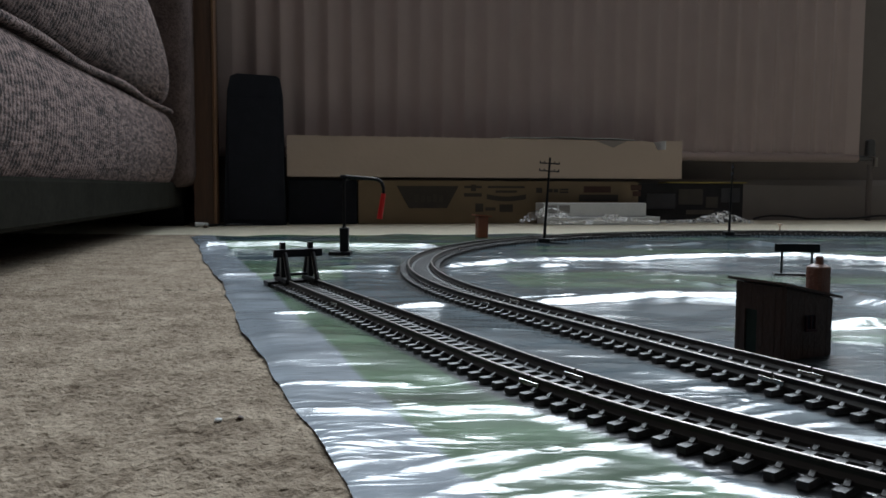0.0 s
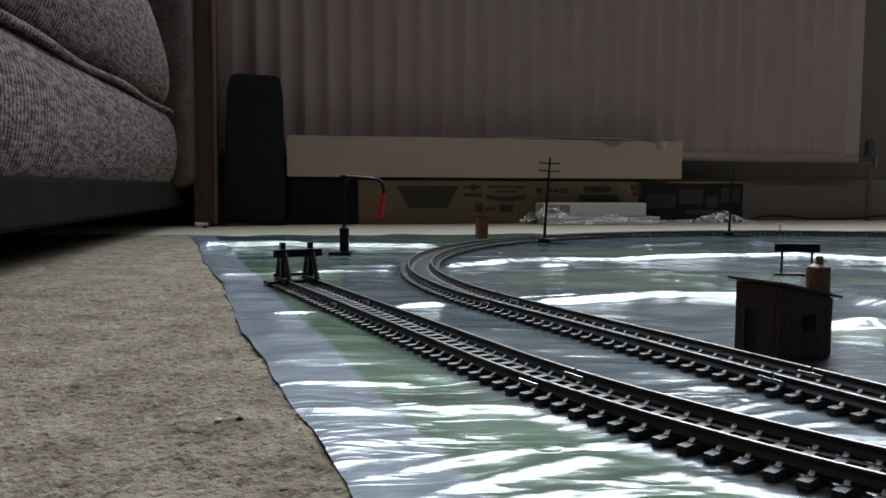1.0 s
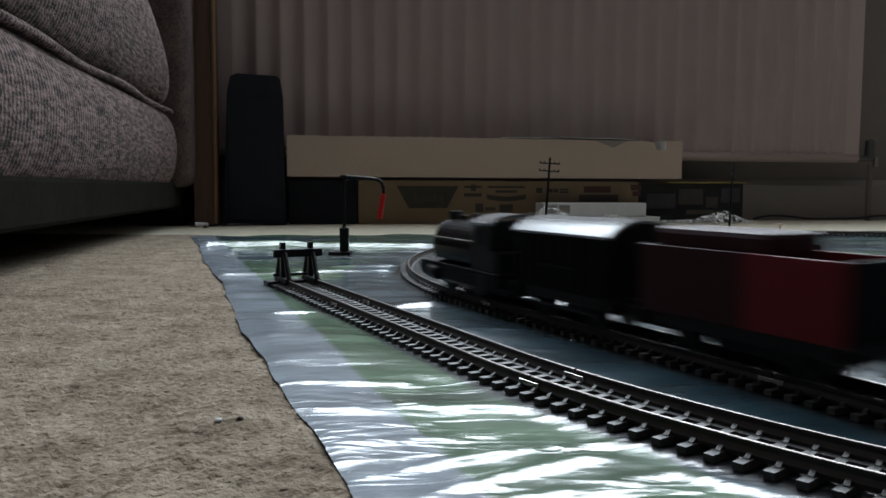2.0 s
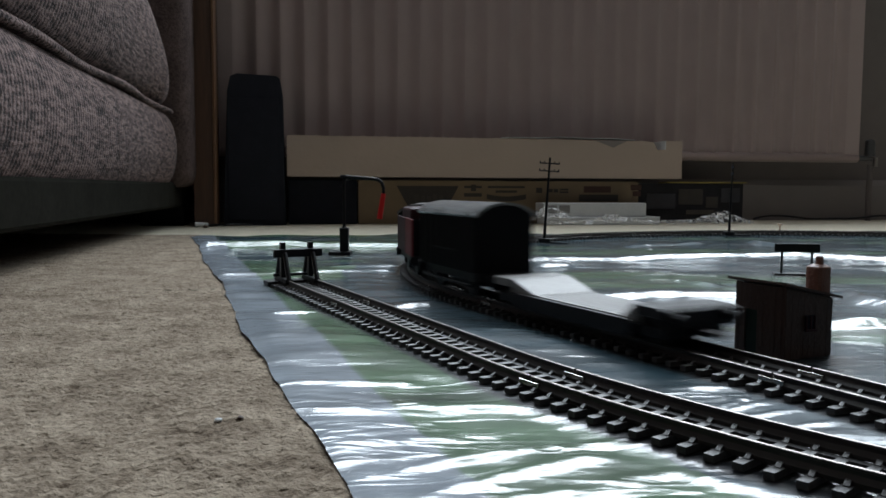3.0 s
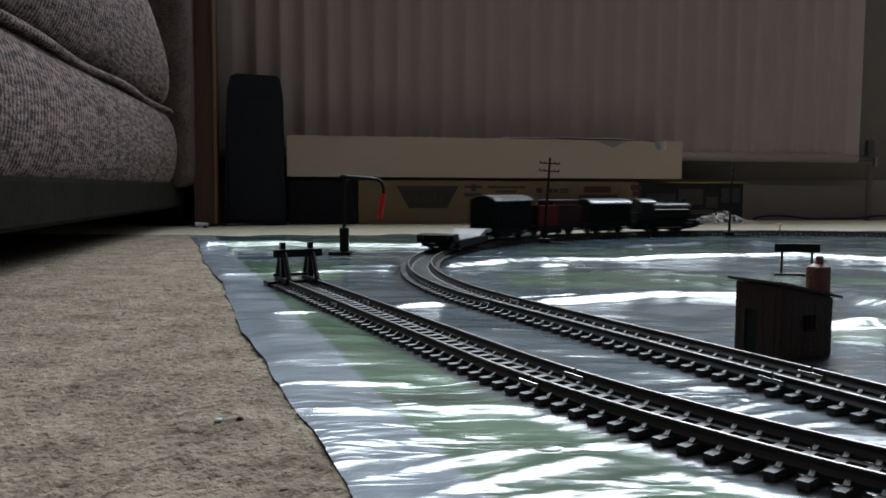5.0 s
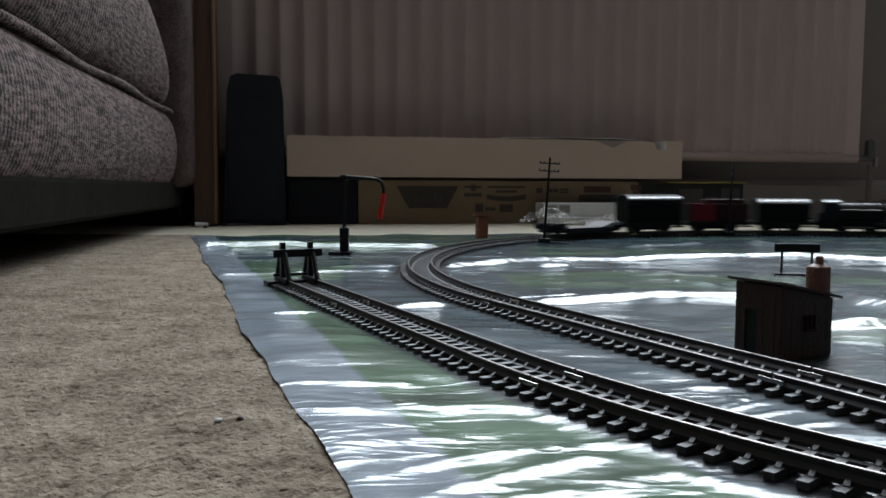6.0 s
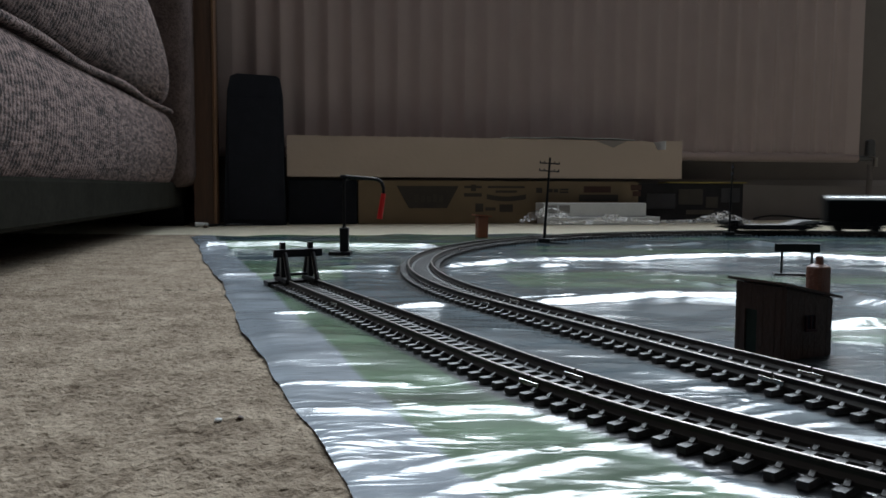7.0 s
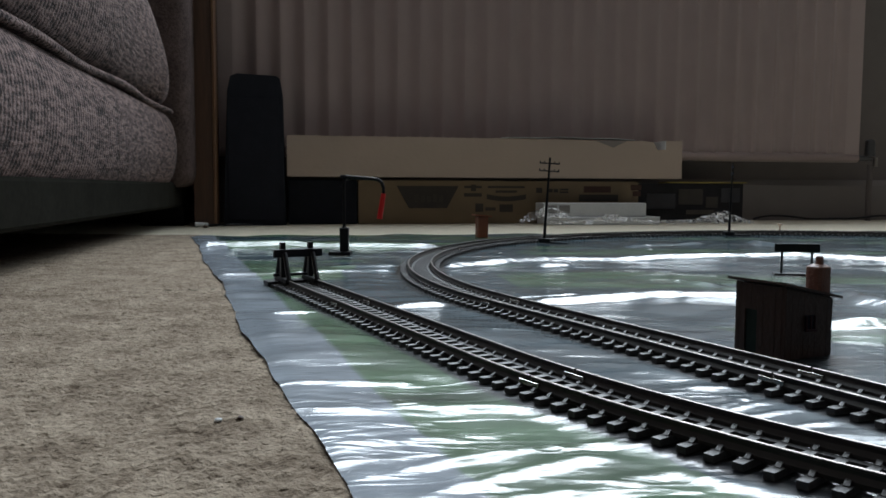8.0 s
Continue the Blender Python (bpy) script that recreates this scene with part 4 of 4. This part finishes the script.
def sofa():
    t = thing("sofa", ROOM, "grey-brown woven fabric sofa with piped seams", "sofa")
    v0, v1 = -0.55, 1.195

    def bulge(z0, z1, out, name, back, end=0.03, dent=0.0, bow=0.6):
        """A padded front between two heights, bowed outwards and rounded off at its far end."""
        bm = bmesh.new()
        rings = []
        nz, nvv = 20, 60
        for i in range(nvv + 1):
            k = i / nvv
            v = v0 + (v1 - v0) * k
            kv = k
            e = max(0.0, (v - (v1 - end)) / end)
            shrink = math.sqrt(max(0.0, 1 - e * e)) if e > 0 else 1.0
            ring = []
            for j in range(nz + 1):
                a = -math.pi / 2 + math.pi * j / nz
                zz = (z0 + z1) / 2 + (z1 - z0) / 2 * math.sin(a) * (0.75 + 0.25 * shrink)
                b = out * math.cos(a) ** bow if math.cos(a) > 0 else 0.0
                wob = 0.004 * noise.noise((v * 5, zz * 8, out * 90)) * math.cos(a)
                vv = v - dent * kv ** 3 * max(0.0, (zz - z0) / 0.115) ** 1.8
                ring.append((SOFA_U - out + b * shrink - end * (1 - shrink) * 0.6 + wob, vv, zz))
            ring += [(SOFA_U - back, v, (z0 + z1) / 2 + (z1 - z0) / 2), (SOFA_U - back, v, z0)]
            rings.append(ring)
        return part(name, sweep(bm, rings), fabric_mat, t, smooth=True)

    border = bulge(0.056, 0.166, 0.034, "front_border", 0.5, bow=0.68)
    cushion = bulge(0.170, 0.33, 0.040, "seat_cushion", 0.5, end=0.018, dent=0.20)
    for z, du in ((0.1660, -0.013),):
        pts = [(SOFA_U + du + 0.002 * math.sin(k), v0 + (v1 - v0) * k / 40, z + 0.0012 * math.sin(k * 0.8)) for k in range(41)]
        part("piping", tube(bmesh.new(), pts, 0.0042, 8), fabric_mat, border, smooth=True)
    arm = part("arm", box(bmesh.new(), SOFA_U - 0.75, SOFA_U + 0.013, v1 + 0.006, v1 + 0.23, 0.058, 0.58, 0.022, 4), arm_fabric, t, smooth=True)
    part("base", box(bmesh.new(), SOFA_U - 0.7, SOFA_U - 0.010, v0, v1 + 0.20, 0.028, 0.066, 0.004), base_mat, t, "dark cloth-covered base rail")
    part("backrest", box(bmesh.new(), SOFA_U - 0.8, SOFA_U - 0.5, v0, v1, 0.06, 0.75, 0.03, 3), fabric_mat, t, smooth=True)
    for v in (v0 + 0.03, v1 + 0.14):
        part("foot", box(bmesh.new(), SOFA_U - 0.08, SOFA_U - 0.012, v - 0.025, v + 0.03, -0.004, 0.03, 0.003), black_mat, t, "black block foot")
        part("foot", box(bmesh.new(), SOFA_U - 0.68, SOFA_U - 0.62, v - 0.025, v + 0.03, -0.004, 0.03, 0.003), black_mat, t, "black block foot")


sofa()


# ---- train: each vehicle points along x, z from the rail top ----
def wheel(parent, x, y, r=0.0062):
    w = part("wheel", rod(bmesh.new(), (x, y - 0.0012, r), (x, y + 0.0012, r), r, segs=20), black_mat, parent)
    part("flange", rod(bmesh.new(), (x, y - (0.0018 if y > 0 else -0.0012), r), (x, y - (0.0012 if y > 0 else -0.0018), r), r + 0.0008, segs=20), steel_mat, w)


def underframe(t, ln, wb, z=0.012):
    part("underside", box(bmesh.new(), -ln / 2 + 0.004, ln / 2 - 0.004, -0.0102, 0.0102, z - 0.0035, z, 0.0003), black_mat, t)
    # Solid black block added to fill the shadowed gap under the vehicle.
    part("underframe_shade", box(bmesh.new(), -wb / 2 + 0.008, wb / 2 - 0.008, -0.0062, 0.0062, 0.0026, z - 0.0034, 0.0005), black_mat, t)
    part("solebar", box(bmesh.new(), -ln / 2, ln / 2, -0.0125, -0.0105, z - 0.0042, z, 0.0003), black_mat, t)
    part("solebar", box(bmesh.new(), -ln / 2, ln / 2, 0.0105, 0.0125, z - 0.0042, z, 0.0003), black_mat, t)
    for s in (-1, 1):
        part("buffer_beam", box(bmesh.new(), s * ln / 2 - 0.001, s * ln / 2 + 0.001, -0.0155, 0.0155, z - 0.0048, z + 0.0006, 0.0003), black_mat, t)
        for y in (-0.0115, 0.0115):
            part("buffer", rod(bmesh.new(), (s * ln / 2, y, z - 0.002), (s * (ln / 2 + 0.005), y, z - 0.002), 0.0013, 0.0023, 10), black_mat, t)
            wheel(t, s * wb / 2, math.copysign(0.0083, y))
            part("axle_guard", box(bmesh.new(), s * wb / 2 - 0.003, s * wb / 2 + 0.003, math.copysign(0.0112, y) - 0.0006, math.copysign(0.0112, y) + 0.0006, 0.004, z - 0.003, 0.0003), black_mat, t)
        part("axle", rod(bmesh.new(), (s * wb / 2, -0.0112, 0.0062), (s * wb / 2, 0.0112, 0.0062), 0.001, segs=8), steel_mat, t)
        part("coupling", box(bmesh.new(), s * ln / 2 - 0.003, s * (ln / 2) + 0.009 * s + 0.001, -0.003, 0.003, 0.0045, 0.0062), black_mat, t)


def arc_roof(t, ln, w, z0, rise, mat):
    out = [(w * math.sin(a), z0 + rise * (math.cos(a) - math.cos(1.15)) / (1 - math.cos(1.15))) for a in [-1.15 + 2.3 * k / 14 for k in range(15)]]
    k = w * math.sin(1.15)
    out = [(y * w / k, z) for y, z in out]
    out += [(y * 0.94, z - 0.0012) for y, z in out[::-1]]
    return part("roof", prism(bmesh.new(), out, "x", -ln / 2, ln / 2), mat, t, "smooth dark roof" if mat is dark_roof else "smooth grey roof")


def van(name, ln, top, label, category, body, platform=0.0):
    t = thing(name, Matrix.Identity(4), label, category, "train")
    underframe(t, ln, ln * 0.55)
    eave = top - 0.006
    b = ln / 2 - platform
    shell = part("body", box(bmesh.new(), -b, b, -0.0148, 0.0148, 0.0122, eave + 0.001, 0.0004), body, t)
    # gable ends below the roof
    for s in (-1, 1):
        out = [(0.0145 * k / 6, eave + 0.0052 * (1 - (k / 6) ** 2)) for k in range(-6, 7)]
        part("end", prism(bmesh.new(), out + [(0.0145, eave - 0.01), (-0.0145, eave - 0.01)], "x", s * b - 0.0004, s * b + 0.0004), body, t)
    for y in (-0.0152, 0.0152):
        for k in range(9):
            x = -b + (2 * b) * (k + 0.5) / 9
            part("rib", box(bmesh.new(), x - 0.0005, x + 0.0005, y - 0.0004, y + 0.0004, 0.0125, eave), body, shell)
        part("door_rail", box(bmesh.new(), -b * 0.45, b * 0.45, y - 0.0006, y + 0.0006, 0.0215, 0.0225), body, shell)
        part("step_board", box(bmesh.new(), -b * 0.8, b * 0.8, y - 0.001, y + 0.001, 0.0058, 0.0066), black_mat, t)
    if platform:
        for s in (-1, 1):
            part("platform", box(bmesh.new(), s * (b + platform / 2) - platform / 2, s * (b + platform / 2) + platform / 2, -0.0145, 0.0145, 0.0122, 0.013), black_mat, t)
            for y in (-0.0142, 0.0142):
                part("post", box(bmesh.new(), s * (ln / 2 - 0.001) - 0.0006, s * (ln / 2 - 0.001) + 0.0006, y - 0.0006, y + 0.0006, 0.013, eave), black_mat, t)
            part("end_panel", box(bmesh.new(), s * (ln / 2 - 0.001) - 0.0005, s * (ln / 2 - 0.001) + 0.0005, -0.0142, 0.0142, 0.013, 0.026), body, t)
    arc_roof(t, ln + 0.002, 0.0162, eave, 0.006, dark_roof if name == "tall_van" else roof_mat)
    return t


def open_wagon():
    t = thing("open_wagon", Matrix.Identity(4), "red and maroon open wagon with a raised load", "wagon", "train")
    ln = 0.078
    underframe(t, ln, 0.043)
    part("side_panel", box(bmesh.new(), -ln / 2, -0.006, -0.0148, -0.0138, 0.0122, 0.0345, 0.0003), red_mat, t, "bright red side")
    part("side_panel", box(bmesh.new(), -ln / 2, -0.006, 0.0138, 0.0148, 0.0122, 0.0345, 0.0003), red_mat, t, "bright red side")
    part("side_panel", box(bmesh.new(), -0.0058, ln / 2, -0.0148, -0.0138, 0.0122, 0.0345, 0.0003), maroon_mat, t, "dull maroon side")
    part("side_panel", box(bmesh.new(), -0.0058, ln / 2, 0.0138, 0.0148, 0.0122, 0.0345, 0.0003), maroon_mat, t, "dull maroon side")
    for s, mt in ((-1, van_black), (1, van_black)):
        part("end_panel", box(bmesh.new(), s * (ln / 2 - 0.0006) - 0.0006, s * (ln / 2 - 0.0006) + 0.0006, -0.0137, 0.0137, 0.0122, 0.0345), mt, t)
    part("floor", box(bmesh.new(), -ln / 2 + 0.002, ln / 2 - 0.002, -0.0136, 0.0136, 0.0122, 0.014), maroon_mat, t)
    part("load", box(bmesh.new(), -0.012, ln / 2 - 0.004, -0.012, 0.012, 0.0141, 0.0405, 0.002), maroon_mat, t, "maroon box load")
    return t


def low_wagon():
    t = thing("low_loader", Matrix.Identity(4), "black low-loading wagon with a pale grey planked deck", "wagon", "train")
    ln, wb = 0.112, 0.088
    for s in (-1, 1):
        part("buffer_beam", box(bmesh.new(), s * ln / 2 - 0.001, s * ln / 2 + 0.001, -0.0168, 0.0168, 0.0066, 0.0130, 0.0003), black_mat, t)
        part("end_deck", box(bmesh.new(), s * 0.0475 - 0.0074, s * 0.0475 + 0.0064, -0.0162, 0.0162, 0.0100, 0.0136, 0.0004), deck_mat if s > 0 else black_mat, t, "raised end deck over the wheels")
        bm = bmesh.new()
        prism(bm, [(s * 0.0400, 0.0062), (s * 0.0400, 0.0134), (s * (0.022 if s > 0 else 0.034), 0.0084), (s * (0.022 if s > 0 else 0.034), 0.0062)], "y", -0.0152, 0.0152)
        part("ramp", bm, deck_mat, t)
        # Black block added below the end deck for the shadow around the wheels.
        part("end_shade", box(bmesh.new(), min(s * 0.040, s * 0.0545), max(s * 0.040, s * 0.0545), -0.0135, 0.0135, 0.0028, 0.0066, 0.0004), black_mat, t)
        for y in (-0.0115, 0.0115):
            part("buffer", rod(bmesh.new(), (s * ln / 2, y, 0.0102), (s * (ln / 2 + 0.005), y, 0.0102), 0.0013, 0.0023, 10), black_mat, t)
            wheel(t, s * wb / 2, math.copysign(0.0083, y), 0.005)
            part("axle_guard", box(bmesh.new(), s * wb / 2 - 0.004, s * wb / 2 + 0.004, math.copysign(0.0112, y) - 0.0006, math.copysign(0.0112, y) + 0.0006, 0.0035, 0.0106, 0.0003), black_mat, t)
        part("axle", rod(bmesh.new(), (s * wb / 2, -0.0112, 0.005), (s * wb / 2, 0.0112, 0.005), 0.001, segs=8), steel_mat, t)
        part("coupling", box(bmesh.new(), min(s * ln / 2, s * (ln / 2 + 0.009)), max(s * ln / 2, s * (ln / 2 + 0.009)), -0.003, 0.003, 0.0045, 0.0062), black_mat, t)
        part("side_girder", box(bmesh.new(), -0.0395, 0.0395, s * 0.0154 - 0.0008, s * 0.0154 + 0.0008, 0.0018, 0.0078, 0.0003), black_mat, t)
    for k in range(9):
        y = -0.0144 + 0.0032 * k
        part("deck_plank", box(bmesh.new(), -0.0335, 0.0335, y, y + 0.00295, 0.0066, 0.0082, 0.0001), deck_mat, t)
    part("underside", box(bmesh.new(), -0.039, 0.039, -0.0132, 0.0132, 0.0026, 0.0061, 0.0003), black_mat, t)
    return t


def locomotive():
    t = thing("locomotive", Matrix.Identity(4), "black model saddle tank steam locomotive", "locomotive", "train")
    xr, xf = -0.048, 0.042
    part("footplate", box(bmesh.new(), xr, xf, -0.0155, 0.0155, 0.0125, 0.0142, 0.0003), van_black, t)
    part("frame", box(bmesh.new(), xr + 0.003, xf - 0.003, -0.006, 0.006, 0.003, 0.0125), black_mat, t)
    for s, e in ((-1, xr), (1, xf)):
        part("buffer_beam", box(bmesh.new(), e - 0.001, e + 0.001, -0.0155, 0.0155, 0.0075, 0.0142, 0.0003), black_mat, t)
        for y in (-0.0115, 0.0115):
            part("buffer", rod(bmesh.new(), (e, y, 0.0105), (e + s * 0.0062, y, 0.0105), 0.0014, 0.0026, 12), black_mat, t)
        part("coupling", box(bmesh.new(), min(e, e + s * 0.008), max(e, e + s * 0.008), -0.003, 0.003, 0.0045, 0.0062), black_mat, t)
    part("boiler", rod(bmesh.new(), (-0.022, 0, 0.0245), (0.032, 0, 0.0245), 0.0108, segs=28), black_mat, t, smooth=False)
    part("smokebox", rod(bmesh.new(), (0.022, 0, 0.0245), (0.0342, 0, 0.0245), 0.0114, segs=28), black_mat, t)
    part("smokebox_door", rod(bmesh.new(), (0.0342, 0, 0.0245), (0.0357, 0, 0.0245), 0.0092, 0.0075, 24), black_mat, t)
    out = [(0.0142 * math.sin(a), 0.0222 + 0.0142 * math.cos(a)) for a in [-2.0 + 4.0 * k / 24 for k in range(25)]]
    part("saddle_tank", prism(bmesh.new(), out, "x", -0.0215, 0.0285), tank_black, t, "glossy black saddle tank")
    part("chimney", rod(bmesh.new(), (0.0312, 0, 0.034), (0.0312, 0, 0.0405), 0.0030, 0.0036, 16), black_mat, t)
    part("dome", rod(bmesh.new(), (0.004, 0, 0.036), (0.004, 0, 0.0398), 0.0038, 0.0024, 16), black_mat, t)
    part("filler", rod(bmesh.new(), (0.020, 0, 0.036), (0.020, 0, 0.0385), 0.0025, 0.0025, 12), black_mat, t)
    cab = part("cab", box(bmesh.new(), -0.0412, -0.0216, -0.0148, 0.0148, 0.0142, 0.0375, 0.0004), black_mat, t)
    for y in (-0.0149, 0.0149):
        part("opening", rod(bmesh.new(), (-0.0315, y - 0.0003, 0.030), (-0.0315, y + 0.0003, 0.030), 0.004, segs=18), matte_black, cab)
        part("handrail", rod(bmesh.new(), (-0.0210, y * 1.01, 0.0275), (0.0285, y * 1.01, 0.0275), 0.0004, segs=6), steel_mat, t, "thin bright handrail")
        part("cylinder", rod(bmesh.new(), (0.020, y * 0.93, 0.0085), (0.032, y * 0.93, 0.0085), 0.0038, segs=14), black_mat, t)
        part("coupling_rod", box(bmesh.new(), -0.018, 0.018, y * 0.9 - 0.0005, y * 0.9 + 0.0005, 0.005, 0.0066), steel_mat, t, "bright coupling rod")
        part("cab_step", box(bmesh.new(), -0.038, -0.030, y * 1.0 - 0.001, y * 1.0 + 0.001, 0.004, 0.0125), black_mat, t)
    for y in (-0.0148, 0.0148):
        part("valance", box(bmesh.new(), xr + 0.001, xf - 0.001, y - 0.0006, y + 0.0006, 0.0065, 0.0124), van_black, t)
    part("bunker", box(bmesh.new(), -0.0470, -0.0413, -0.0145, 0.0145, 0.0142, 0.024, 0.0004), black_mat, t)
    for x in (-0.017, 0.017):
        for y in (-0.0083, 0.0083):
            wheel(t, x, y, 0.0082)
    top = arc_roof(t, 0.0205, 0.0158, 0.0368, 0.0042, roof_mat)
    for v in top.data.vertices:
        v.co.x -= 0.0316
    return t


# lead: metres from the front buffers back to the vehicle's middle; wb: wheelbase
loco = locomotive()
train = [(loco, 0.053, 0.036),
         (van("covered_van", 0.063, 0.0415, "dark covered van with a smooth grey roof", "wagon", van_black), 0.1455, 0.041),
         (open_wagon(), 0.233, 0.043),
         (van("tall_van", 0.077, 0.0462, "tall dark van with a curved dark roof", "wagon", van_black), 0.328, 0.046),
         (low_wagon(), 0.437, 0.088)]

# Distance of the front buffers past the start of the curve.
RUN = [(0.0, -0.655), (1.3, -0.164), (1.5, -0.091), (1.7, -0.018), (2.8, 0.309), (3.2, 0.413), (3.5, 0.482), (4.0, 0.574), (4.5, 0.678), (5.8, 0.99), (6.4, 1.160), (6.8, 1.265), (7.0, 1.321), (8.0, 1.605)]


def front_at(t):
    """Smooth monotone run through RUN."""
    n = len(RUN)
    d = [(RUN[i + 1][1] - RUN[i][1]) / (RUN[i + 1][0] - RUN[i][0]) for i in range(n - 1)]
    m = [d[0]] + [2 * d[i - 1] * d[i] / (d[i - 1] + d[i]) for i in range(1, n - 1)] + [d[-1]]
    i = max(k for k in range(n - 1) if RUN[k][0] <= t + 1e-9)
    h = RUN[i + 1][0] - RUN[i][0]
    x = (t - RUN[i][0]) / h
    return ((1 + 2 * x) * (1 - x) ** 2 * RUN[i][1] + x * (1 - x) ** 2 * h * m[i] + x * x * (3 - 2 * x) * RUN[i + 1][1] + x * x * (x - 1) * h * m[i + 1])


def vehicle_pose(s, wb):
    a, _ = track_at(s + wb / 2)
    b, _ = track_at(s - wb / 2)
    c, d = (a + b) / 2, a - b
    return Matrix.Translation((c.x, c.y, RAIL_Z)) @ Matrix.Rotation(math.atan2(d.y, d.x), 4, "Z")


def motions():
    for ob, lead, wb in train:
        walk(ob, [(k / 10, vehicle_pose(front_at(k / 10) - lead, wb)) for k in range(81)])


motions()
